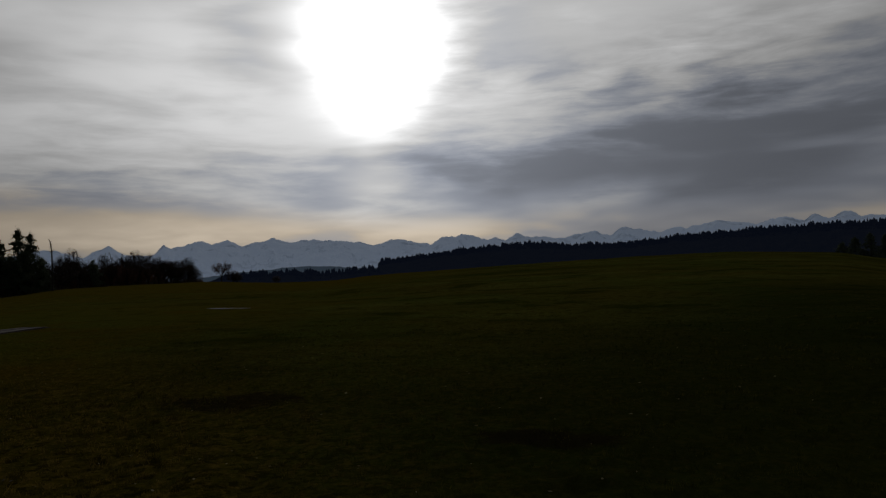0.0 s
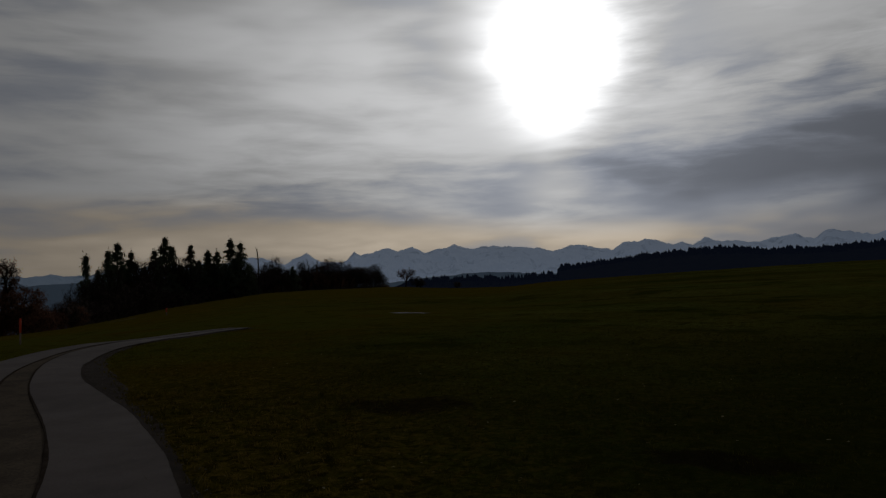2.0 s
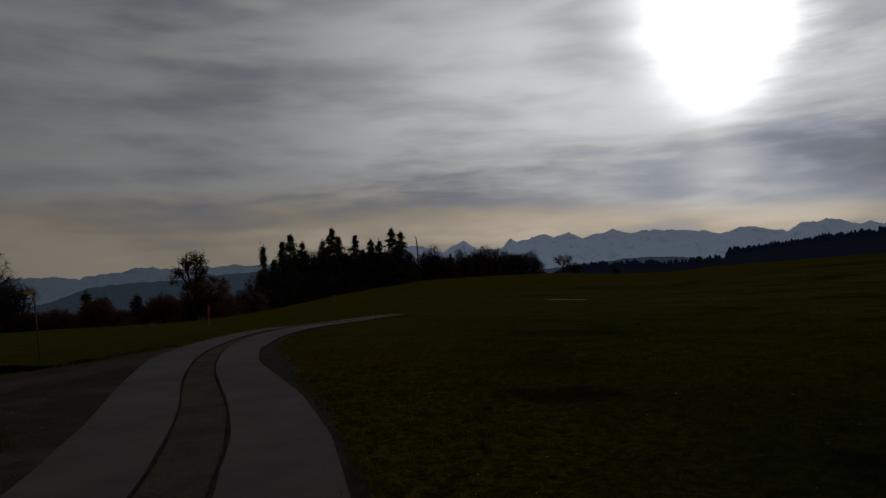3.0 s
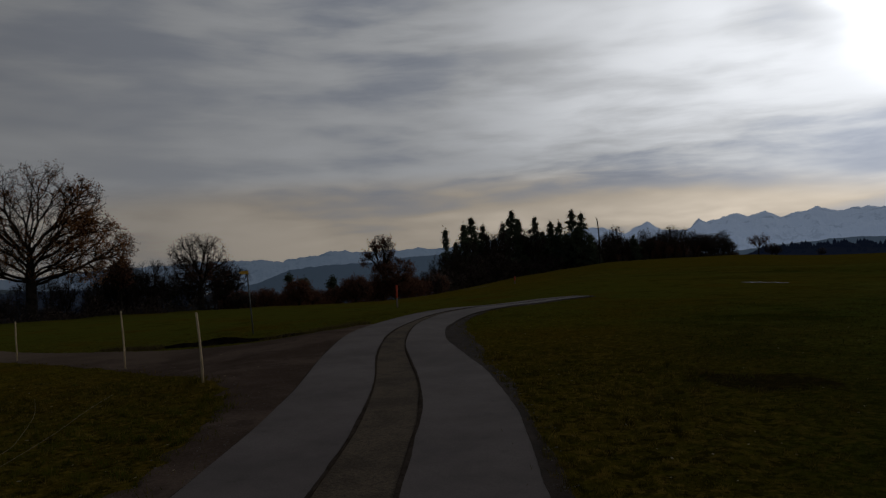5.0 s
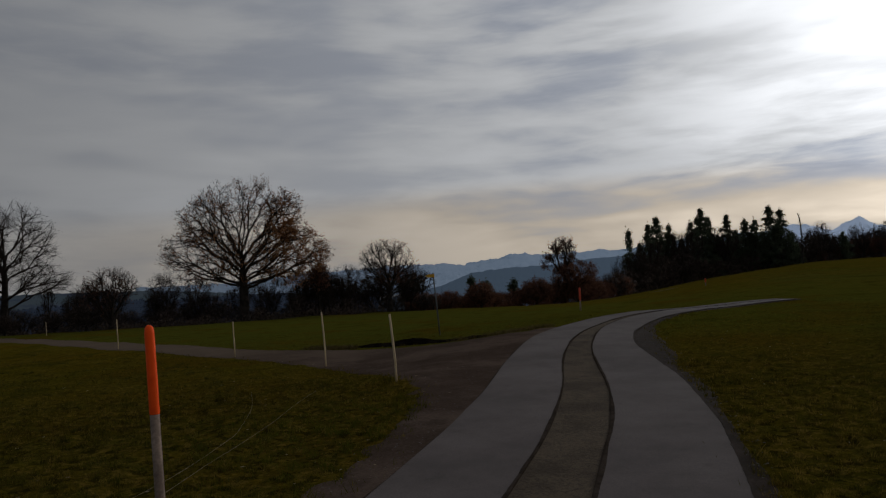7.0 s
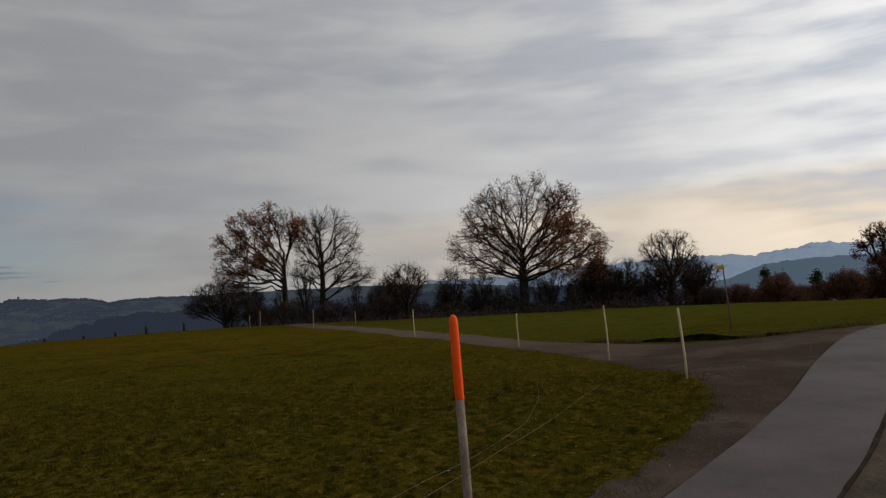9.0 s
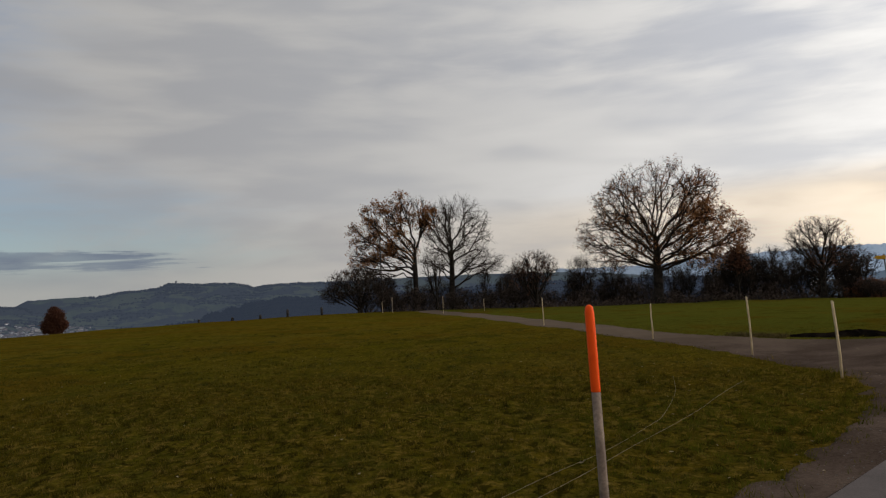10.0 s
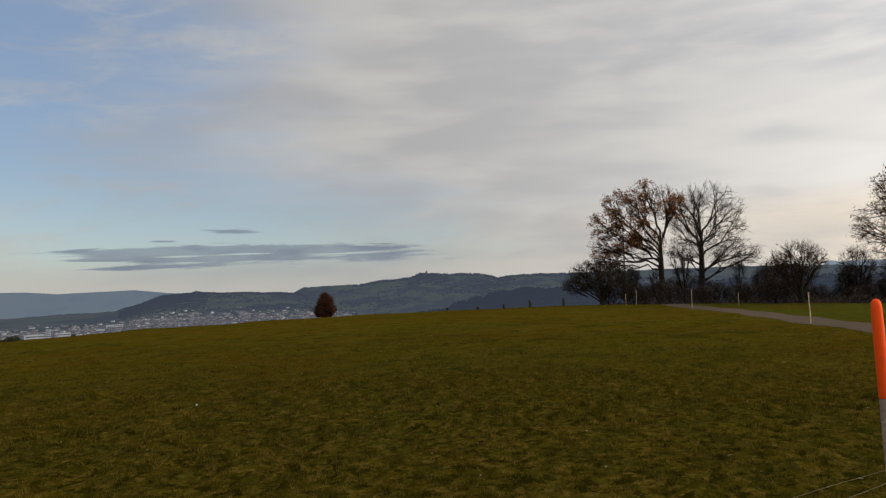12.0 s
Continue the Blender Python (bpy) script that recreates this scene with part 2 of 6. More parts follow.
def grass_build(n, where):
    big = n.noise(where, 0.09, 4.0, 0.55)
    mid = n.noise(where, 0.9, 5.0, 0.65)
    fine = n.noise(where, 14.0, 4.0, 0.7)
    side = n.node("ShaderNodeSeparateXYZ", where)
    across = n.math("SUBTRACT", side.outputs[1], n.math("MULTIPLY", side.outputs[0], 0.245))
    meadow = n.math("MULTIPLY", n.ramp(across, 7.4, 9.4), n.math("MULTIPLY", n.ramp(side.outputs[0], -7.0, -16.0), n.ramp(side.outputs[1], 46.0, 22.0, 0.15, 1.0)))
    field = n.math("MULTIPLY", field_share(n, where), n.math("SUBTRACT", 1.0, meadow))
    field = n.math("MULTIPLY", field, n.math("SUBTRACT", 1.0, n.math("MULTIPLY", n.ramp(n.vec("LENGTH", where), 35.0, 110.0), n.ramp(side.outputs[0], -8.0, -40.0, 0.0, 0.9))))
    c = n.mix(n.ramp(big, 0.38, 0.62), (0.0737, 0.0603, 0.0047), (0.0924, 0.0593, 0.0054))
    c = n.mix(n.math("MULTIPLY", field, 0.8), c, n.mix(n.ramp(big, 0.40, 0.55), (0.050, 0.068, 0.012), (0.064, 0.063, 0.012)))
    # long pale and dark bands across the far field
    bands = n.noise(n.vec("MULTIPLY", where, (0.030, 0.060, 0.0)), 1.0, 4.0, 0.6, 0.3)
    c = n.mix(n.math("MULTIPLY", n.ramp(bands, 0.50, 0.60, 0.0, 0.75), field), c, (0.090, 0.092, 0.018))
    c = n.mix(n.math("MULTIPLY", n.ramp(bands, 0.46, 0.38, 0.0, 0.6), field), c, (0.022, 0.030, 0.004))
    c = n.mix(n.math("MULTIPLY", meadow, 0.85), c, (0.0638, 0.0697, 0.0101))
    lush = n.math("MULTIPLY", n.ramp(n.noise(where, 0.22, 5.0, 0.62), 0.52, 0.62), n.math("MULTIPLY", field, 0.75))
    c = n.mix(lush, c, (0.0132, 0.0208, 0.0025))
    dry = n.math("MULTIPLY", n.ramp(mid, 0.42, 0.62, 0.0, 0.85), n.math("SUBTRACT", 1.0, n.math("MULTIPLY", n.math("MAXIMUM", meadow, field), 0.75)))
    c = n.mix(dry, c, (0.0968, 0.0707, 0.0094))
    spots = n.math("MULTIPLY", n.ramp(n.noise(where, 3.2, 4.0, 0.65), 0.52, 0.66), n.math("SUBTRACT", 0.75, n.math("MULTIPLY", meadow, 0.6)))
    c = n.mix(spots, c, (0.0286, 0.0198, 0.0025))
    # darker tussocks and worn brown patches
    c = n.mix(n.ramp(n.noise(where, 0.75, 5.0, 0.68), 0.54, 0.61, 0.0, 0.62), c, (0.0330, 0.0333, 0.0029))
    worn = n.math("MULTIPLY", n.ramp(n.noise(n.vec("ADD", where, (31.0, 7.0, 0.0)), 0.17, 5.0, 0.66), 0.52, 0.62, 0.0, 0.55), n.math("SUBTRACT", 1.0, n.math("MULTIPLY", field, 0.75)))
    c = n.mix(worn, c, (0.0814, 0.0447, 0.0043))
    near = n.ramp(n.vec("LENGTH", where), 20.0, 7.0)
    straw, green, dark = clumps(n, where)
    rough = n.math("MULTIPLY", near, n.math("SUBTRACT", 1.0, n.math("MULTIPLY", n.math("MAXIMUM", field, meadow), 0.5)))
    c = n.mix(n.math("MULTIPLY", straw, n.math("MULTIPLY", rough, 0.75)), c, (0.158, 0.101, 0.019))
    c = n.mix(n.math("MULTIPLY", green, n.math("MULTIPLY", near, 0.6)), c, (0.040, 0.046, 0.005))
    c = n.mix(n.math("MULTIPLY", n.ramp(n.noise(where, 24.0, 3.0, 0.7), 0.52, 0.64), n.math("MULTIPLY", near, 0.5)), c, (0.13, 0.090, 0.020))
    # ground colour darkened close to the standing point
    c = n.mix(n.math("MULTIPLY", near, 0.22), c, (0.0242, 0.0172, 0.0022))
    # shade of the gaps between clumps, put into the ground colour
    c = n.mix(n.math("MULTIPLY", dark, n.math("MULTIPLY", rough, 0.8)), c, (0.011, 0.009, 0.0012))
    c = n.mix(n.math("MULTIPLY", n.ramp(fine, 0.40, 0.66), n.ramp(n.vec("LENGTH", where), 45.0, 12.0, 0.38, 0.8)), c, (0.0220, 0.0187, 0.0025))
    # near end of the field dimmed in its colour
    c = n.mix(near_shade(n, where), c, (0.0125, 0.0175, 0.0030))
    c = n.mix(trampled(n, where), c, (0.0125, 0.0075, 0.0050))
    return c, n.math("ADD", n.math("MULTIPLY", fine, 0.5), mid)


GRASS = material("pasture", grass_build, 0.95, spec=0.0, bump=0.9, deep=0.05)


def blade_build(n, where):
    tint = n.node("ShaderNodeNewGeometry").outputs["Random Per Island"]
    share = field_share(n, where)
    broad = n.ramp(n.noise(where, 0.35, 4.0, 0.6), 0.38, 0.62)
    c = n.mix(broad, (0.064, 0.054, 0.0042), (0.090, 0.064, 0.0058))
    c = n.mix(n.math("MULTIPLY", share, 0.75), c, n.mix(broad, (0.030, 0.046, 0.009), (0.050, 0.051, 0.010)))
    c = n.mix(n.math("MULTIPLY", n.ramp(n.noise(where, 0.22, 5.0, 0.62), 0.52, 0.62), n.math("MULTIPLY", share, 0.8)), c, (0.009, 0.017, 0.003))
    straw, green, dark = clumps(n, where)
    close = n.ramp(n.vec("LENGTH", where), 17.0, 8.0, 0.45, 1.0)
    straw, dark = n.math("MULTIPLY", straw, close), n.math("MULTIPLY", dark, close)
    c = n.mix(n.math("MULTIPLY", straw, n.math("SUBTRACT", 0.85, n.math("MULTIPLY", share, 0.55))), c, (0.190, 0.124, 0.026))
    c = n.mix(green, c, (0.046, 0.046, 0.0046))
    # the same gap shade put into the colour of the blades
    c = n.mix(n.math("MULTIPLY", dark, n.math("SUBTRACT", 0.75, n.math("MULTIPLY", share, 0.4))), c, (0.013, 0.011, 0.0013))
    # lusher turf in the corner between path and lane
    lush = n.ramp(n.vec("DISTANCE", where, (-7.0, 2.3, 0.0)), 3.6, 1.0, 0.0, 0.6)
    c = n.mix(n.math("MULTIPLY", lush, n.ramp(n.noise(where, 3.0, 3.0, 0.6), 0.40, 0.60, 0.4, 1.0)), c, (0.052, 0.068, 0.006))
    pale = n.math("MULTIPLY", n.math("MULTIPLY", n.ramp(tint, 0.86, 0.97), n.math("ADD", n.math("MULTIPLY", straw, 0.75), 0.2)), n.math("SUBTRACT", 0.9, n.math("MULTIPLY", share, 0.55)))
    c = n.mix(pale, c, (0.215, 0.145, 0.034))
    # blades dimmed in colour along with the ground there
    c = n.mix(near_shade(n, where), c, (0.0135, 0.0200, 0.0034))
    return n.mix(trampled(n, where), c, (0.0140, 0.0088, 0.0055)), None


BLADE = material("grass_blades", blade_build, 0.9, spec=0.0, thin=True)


def concrete_build(n, where):
    c = n.mix(n.ramp(n.noise(where, 0.7, 6.0, 0.65), 0.32, 0.66), (0.083, 0.067, 0.060), (0.128, 0.104, 0.093))
    grain = n.noise(where, 60.0, 3.0, 0.7)
    c = n.mix(n.ramp(grain, 0.35, 0.75, 0.0, 0.5), c, (0.055, 0.049, 0.048))
    stain = n.ramp(n.noise(where, 2.6, 6.0, 0.7), 0.58, 0.72, 0.0, 0.45)
    return n.mix(stain, c, (0.052, 0.044, 0.038)), grain


CONCRETE = material("worn_concrete", concrete_build, 0.9, spec=0.1, bump=0.3, deep=0.006)


def gravel_build(n, where):
    v = n.node("ShaderNodeTexVoronoi")
    n.put(v.inputs["Vector"], where)
    v.inputs["Scale"].default_value = 55.0
    c = n.mix(v.outputs["Color"], (0.040, 0.027, 0.0195), (0.074, 0.052, 0.039))
    c = n.mix(n.ramp(n.noise(where, 0.6, 5.0, 0.6), 0.40, 0.64), c, n.mix(v.outputs["Color"], (0.074, 0.052, 0.039), (0.110, 0.079, 0.060)))
    c = n.mix(n.ramp(n.noise(where, 1.9, 6.0, 0.7), 0.52, 0.68, 0.0, 0.55), c, (0.036, 0.026, 0.020))
    # the footpath away from the lane is finer and sandier
    sandy = n.ramp(n.node("ShaderNodeSeparateXYZ", where).outputs[0], -13.0, -24.0, 0.0, 0.8)
    c = n.mix(sandy, c, n.mix(n.noise(where, 1.2, 5.0, 0.65), (0.096, 0.070, 0.049), (0.150, 0.113, 0.081)))
    return c, v.outputs["Distance"]


GRAVEL = material("gravel", gravel_build, 0.95, spec=0.0, bump=0.3, deep=0.004)


def median_build(n, where):
    c = n.mix(n.ramp(n.noise(where, 1.6, 5.0, 0.65), 0.35, 0.62), (0.068, 0.051, 0.033), (0.110, 0.083, 0.054))
    fine = n.noise(where, 35.0, 4.0, 0.7)
    return n.mix(n.ramp(fine, 0.35, 0.7, 0.0, 0.7), c, (0.035, 0.027, 0.020)), fine


MEDIAN = material("trodden_gravel", median_build, 0.95, spec=0.05, bump=0.8, deep=0.02)
SOIL = material("dark_soil", two_tone((0.008, 0.006, 0.0045), (0.022, 0.016, 0.011), 3.0, 25.0), 0.95, spec=0.0, bump=0.9, deep=0.04)
SHOULDER = material("earthy_gravel", two_tone((0.024, 0.0165, 0.0115), (0.046, 0.032, 0.023), 3.0, 30.0), 0.95, spec=0.05, bump=0.7, deep=0.012)
# dark brown for the narrow strips along the concrete edges
SEAM = material("dark_brown_seam", two_tone((0.038, 0.029, 0.022), (0.060, 0.046, 0.036), 4.0, 25.0), 0.95, spec=0.0, bump=0.9, deep=0.03)
STONE = material("pebble", two_tone((0.07, 0.06, 0.053), (0.15, 0.135, 0.12), 9.0, 60.0), 0.9, spec=0.1)
BARK = material("bark", two_tone((0.018, 0.014, 0.011), (0.045, 0.036, 0.028), 3.0, 18.0), 0.95, spec=0.1, bump=0.8, deep=0.03)
TWIG = material("twigs", two_tone((0.022, 0.016, 0.012), (0.052, 0.038, 0.028), 1.4, 9.0), 0.95, spec=0.05)


def leaf_material(name, a, b):
    def build(n, where):
        return n.mix(n.node("ShaderNodeNewGeometry").outputs["Random Per Island"], a, b), None
    return material(name, build, 0.8, spec=0.1, thin=True)


OAK_LEAF = leaf_material("withered_oak_leaves", (0.15, 0.062, 0.024), (0.36, 0.155, 0.055))
RUST_LEAF = leaf_material("russet_leaves", (0.080, 0.038, 0.024), (0.19, 0.085, 0.048))
HORNBEAM_LEAF = leaf_material("dark_russet_leaves", (0.055, 0.023, 0.014), (0.13, 0.055, 0.031))
NEEDLE = leaf_material("spruce_needles", (0.045, 0.058, 0.036), (0.090, 0.105, 0.062))
DRY = leaf_material("withered_grass", (0.035, 0.030, 0.008), (0.12, 0.085, 0.030))
TUSSOCK = leaf_material("tussock_grass", (0.028, 0.029, 0.0025), (0.075, 0.066, 0.008))
STRAW = leaf_material("dry_leaves", (0.16, 0.11, 0.05), (0.34, 0.29, 0.19))
SCRUB = leaf_material("bramble", (0.046, 0.035, 0.028), (0.105, 0.076, 0.060))
ORANGE = material("orange_paint", lambda n, w: (n.mix(n.ramp(n.noise(w, 30.0, 4.0), 0.45, 0.7, 0.0, 0.5), (1.0, 0.098, 0.008), (0.85, 0.072, 0.006)), n.noise(w, 90.0)), 0.6, spec=0.12, bump=0.15, deep=0.003)
RED = material("red_paint", two_tone((0.78, 0.085, 0.03), (0.66, 0.07, 0.025), 9.0, 40.0), 0.5)
POLE = material("bleached_wood", two_tone((0.60, 0.44, 0.25), (0.78, 0.59, 0.36), 6.0, 60.0), 0.85, bump=0.5, deep=0.004)
GREYWOOD = material("grey_wood", two_tone((0.19, 0.135, 0.10), (0.31, 0.225, 0.165), 8.0, 70.0), 0.9, bump=0.5, deep=0.004)
DARKWOOD = material("dark_wood", two_tone((0.025, 0.02, 0.016), (0.055, 0.045, 0.036), 8.0, 40.0), 0.9)
STEEL = material("galvanised_steel", two_tone((0.10, 0.10, 0.095), (0.16, 0.16, 0.15), 4.0, 30.0), 0.5, metal=0.3)
YELLOW = material("yellow_enamel", two_tone((0.80, 0.42, 0.02), (0.70, 0.36, 0.02), 5.0, 30.0), 0.4)
CORD = material("fence_cord", two_tone((0.17, 0.135, 0.08), (0.27, 0.22, 0.135), 12.0, 60.0), 0.9, spec=0.05)
PAPER = material("white_litter", two_tone((0.7, 0.7, 0.68), (0.8, 0.8, 0.78), 9.0, 60.0), 0.7)
WATER = material("standing_water", lambda n, w: (n.mix(n.ramp(n.noise(w, 1.5), 0.4, 0.6), (0.05, 0.047, 0.04), (0.08, 0.075, 0.062)), n.noise(w, 6.0)), 0.62, spec=0.2, bump=0.3)


def alps_build(n, where):
    g = n.node("ShaderNodeNewGeometry")
    steep = n.node("ShaderNodeSeparateXYZ", g.outputs["Normal"]).outputs[2]
    rock = n.noise(n.vec("MULTIPLY", where, (1.0, 1.0, 0.6)), 0.008, 7.0, 0.66, 0.8)
    snow = n.ramp(n.math("ADD", n.math("MULTIPLY", rock, 1.0), n.math("MULTIPLY", steep, 0.30)), 0.60, 0.76)
    return n.mix(snow, (0.03, 0.06, 0.09), (0.78, 0.85, 0.95)), rock


def land_build(n, where):
    patch = n.node("ShaderNodeTexVoronoi", where)
    patch.inputs["Scale"].default_value = 0.006
    wood = n.ramp(n.noise(where, 0.0042, 6.0, 0.62, 0.4), 0.50, 0.54)
    meadow = n.mix(patch.outputs["Color"], (0.06, 0.085, 0.030), (0.15, 0.14, 0.07))
    meadow = n.mix(0.5, meadow, (0.085, 0.115, 0.040))
    trees = n.mix(n.noise(where, 0.05, 4.0, 0.7), (0.012, 0.018, 0.012), (0.05, 0.045, 0.032))
    return n.mix(wood, meadow, trees), n.noise(where, 0.03, 4.0)


def wood_build(n, where):
    return n.mix(n.noise(where, 0.06, 5.0, 0.7), (0.006, 0.008, 0.007), (0.022, 0.020, 0.016)), n.noise(where, 0.08, 4.0, 0.7)


# far slopes: haze gives the share and tint of the glow painted in
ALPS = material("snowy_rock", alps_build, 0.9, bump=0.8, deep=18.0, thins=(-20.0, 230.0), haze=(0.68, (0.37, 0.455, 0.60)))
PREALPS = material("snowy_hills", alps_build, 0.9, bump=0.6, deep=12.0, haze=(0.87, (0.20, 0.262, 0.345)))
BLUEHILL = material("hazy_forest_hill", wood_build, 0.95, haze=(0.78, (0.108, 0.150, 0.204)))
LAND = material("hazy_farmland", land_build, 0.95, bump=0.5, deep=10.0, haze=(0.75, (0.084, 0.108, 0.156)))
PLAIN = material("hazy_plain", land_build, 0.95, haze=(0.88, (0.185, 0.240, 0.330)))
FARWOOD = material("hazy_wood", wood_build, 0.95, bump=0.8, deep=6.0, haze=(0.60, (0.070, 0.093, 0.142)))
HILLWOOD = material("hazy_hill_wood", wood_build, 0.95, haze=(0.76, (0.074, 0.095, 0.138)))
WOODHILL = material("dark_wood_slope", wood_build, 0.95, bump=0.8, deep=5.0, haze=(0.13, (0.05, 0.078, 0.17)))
# town walls, cladding and roofs, with distance haze painted in as a glow
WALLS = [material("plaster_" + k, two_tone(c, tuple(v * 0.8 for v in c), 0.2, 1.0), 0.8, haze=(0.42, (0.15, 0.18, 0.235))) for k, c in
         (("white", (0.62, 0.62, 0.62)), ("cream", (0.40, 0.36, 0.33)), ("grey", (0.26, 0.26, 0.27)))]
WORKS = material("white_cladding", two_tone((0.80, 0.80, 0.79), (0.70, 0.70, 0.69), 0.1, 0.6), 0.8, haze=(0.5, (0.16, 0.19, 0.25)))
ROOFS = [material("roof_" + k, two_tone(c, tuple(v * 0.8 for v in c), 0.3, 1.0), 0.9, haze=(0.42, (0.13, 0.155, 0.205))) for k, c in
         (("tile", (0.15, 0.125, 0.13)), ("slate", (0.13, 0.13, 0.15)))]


# ---- shapes ----
def mesh_of(name, verts, faces, mat, smooth=False):
    me = bpy.data.meshes.new(name)
    me.from_pydata([tuple(v) for v in verts] if not isinstance(verts, np.ndarray) else verts.tolist(), [], faces if isinstance(faces, list) else faces.tolist())
    me.materials.append(mat)
    if smooth:
        me.polygons.foreach_set("use_smooth", np.ones(len(me.polygons), dtype=bool))
    me.update()
    return me


def part(name, me, parent, label=""):
    ob = new(name, me)
    ob.parent = parent
    return tagged(ob, label)


def thing(name, at, label, category, group="", kind="", turn=0.0):
    e = new(name)
    e.empty_display_size = 0.3
    e.matrix_basis = Matrix.Translation(at) @ Matrix.Rotation(turn, 4, "Z")
    return tagged(e, label, category, group, kind)


CREST_AZ = [-180, -120, -45, -24, -21, -14, -6, 4.5, 14.4, 16.6, 20.5, 26, 32.5, 35.6, 38.8, 42.6, 44.5, 47.2, 50, 53, 61, 70, 78.5, 86, 96, 105, 115, 123, 138, 146, 165, 180]
CREST_EL = [-1.5, -1.0, -0.6, -0.5, 0.12, 0.46, 0.35, -0.03, -0.45, -0.70, -0.72, -0.42, -0.48, -0.56, -0.92, -1.38, -1.75, -2.2, -2.6, -2.85, -2.85, -2.80, -2.85, -2.75, -2.62, -2.46, -2.58, -2.62, -2.88, -3.05, -2.4, -1.5]
CREST_R = [120, 150, 180, 190, 190, 190, 185, 180, 190, 200, 210, 215, 180, 160, 150, 140, 132, 118, 100, 86, 72, 66, 62, 64, 70, 64, 62, 62, 52, 46, 80, 120]
VALLEY = [60, 40, 25, 25, 25, 25, 25, 25, 30, 40, 50, 60, 70, 80, 100, 120, 140, 160, 180, 200, 210, 210, 210, 210, 210, 210, 220, 220, 220, 200, 150, 60]
GRID = np.arange(-180.0, 180.5, 0.5)


def softened(values):
    fine = np.interp(GRID, CREST_AZ, values)
    k = np.array([1, 2, 3, 2, 1.0])
    return np.convolve(np.pad(fine, 2, mode="edge"), k / k.sum(), mode="valid")


EL_T, R_T, V_T = softened(CREST_EL), softened(CREST_R), softened(VALLEY)


def terrain(x, y):
    """Height of the ground (arrays or numbers)."""
    x, y = np.asarray(x, float), np.asarray(y, float)
    r = np.hypot(x, y) + 1e-6
    a = np.degrees(np.arctan2(-x, y))
    el, rc, v = np.interp(a, GRID, EL_T), np.interp(a, GRID, R_T), np.interp(a, GRID, V_T)
    zc = 1.6 + rc * np.tan(np.radians(el))
    flat = np.interp(a, [-180, 52, 62, 70, 180], [24.0, 24.0, 15.0, 9.0, 9.0])
    t = np.clip((r - flat) / (rc - flat), 0.0, 1.0)
    d = np.maximum(r - rc, 0.0)
    z = zc * t - v * (1 - np.exp(-0.11 * d / v)) * np.clip(d / 2.0, 0.0, 1.0)
    wave = np.sin(x * 0.23 + 1.3) * np.sin(y * 0.19 + 0.4) * 0.05 + np.sin(x * 0.71 + y * 0.43) * 0.02 + np.sin(x * 0.37 - y * 0.83 + 2.0) * 0.02
    ditch = 0.4 * np.exp(-((r - 48 - 0.5 * a) / 4.0) ** 2) * np.clip((a + 2) / 8, 0, 1) * np.clip((44 - a) / 8, 0, 1)
    return z - ditch + wave * np.clip(r / 12.0, 0.15, 1.0) * np.clip((rc - r) / 12.0 + 1.0, 0.0, 1.0)


def spot(az, r, lift=0.0):
    x, y = -math.sin(radians(az)) * r, math.cos(radians(az)) * r
    return Vector((x, y, float(terrain(x, y)) + lift))


def grounded(az, el, near=3.0, far=400.0):
    """Where a line of sight from the standing point meets the ground."""
    for r in np.geomspace(near, far, 900):
        p = spot(az, float(r))
        if p.z >= 1.6 + r * math.tan(radians(el)):
            return p
    return spot(az, float(np.interp(az, GRID, R_T)))


def smooth_line(points, step=0.35):
    """A Catmull-Rom line through points, at even steps."""
    P = np.array([2 * np.array(points[0]) - points[1], *points, 2 * np.array(points[-1]) - points[-2]], float)
    out = []
    for k in range(1, len(P) - 2):
        n = max(2, int(np.linalg.norm(P[k + 1] - P[k]) / step))
        for t in np.arange(n) / n:
            out.append(0.5 * (2 * P[k] + (P[k + 1] - P[k - 1]) * t + (2 * P[k - 1] - 5 * P[k] + 4 * P[k + 1] - P[k + 2]) * t ** 2
                              + (3 * P[k] - P[k - 1] - 3 * P[k + 1] + P[k + 2]) * t ** 3))
    out.append(P[-2])
    return np.array(out)


def loft(name, left, right, lift, mat, label, cols=6, rag=0.0, thick=0.06, flush=False):
    """A draped sheet between two lines of equally many points, with sides that go into the ground."""
    rng = np.random.default_rng(len(left))
    n = len(left)
    stray = np.stack([np.convolve(rng.normal(0, rag, n + 4), np.array([1, 2, 3, 2, 1]) / 4.4, mode="valid") for q in range(4)], -1)
    left, right = left + stray[:, :2], right + stray[:, 2:]
    s = np.linspace(0, 1, cols)[None, :, None]
    G = left[:, None] * (1 - s) + right[:, None] * s
    Z = terrain(G[..., 0], G[..., 1]) + lift
    if flush:
        Z[:, [0, -1]] -= lift + 0.012
    top = np.concatenate([G, Z[..., None]], -1)
    drop = top[:, [0, -1]].copy()
    drop[..., 2] -= thick
    rows = np.concatenate([drop[:, :1], top, drop[:, 1:]], 1)
    m = cols + 2
    j, i = np.meshgrid(np.arange(n - 1), np.arange(m - 1), indexing="ij")
    F = np.stack([j * m + i, j * m + i + 1, (j + 1) * m + i + 1, (j + 1) * m + i], -1).reshape(-1, 4)
    return tagged(new(name, mesh_of(name, rows.reshape(-1, 3), F, mat)), label, name.split("_")[0], kind="structure")


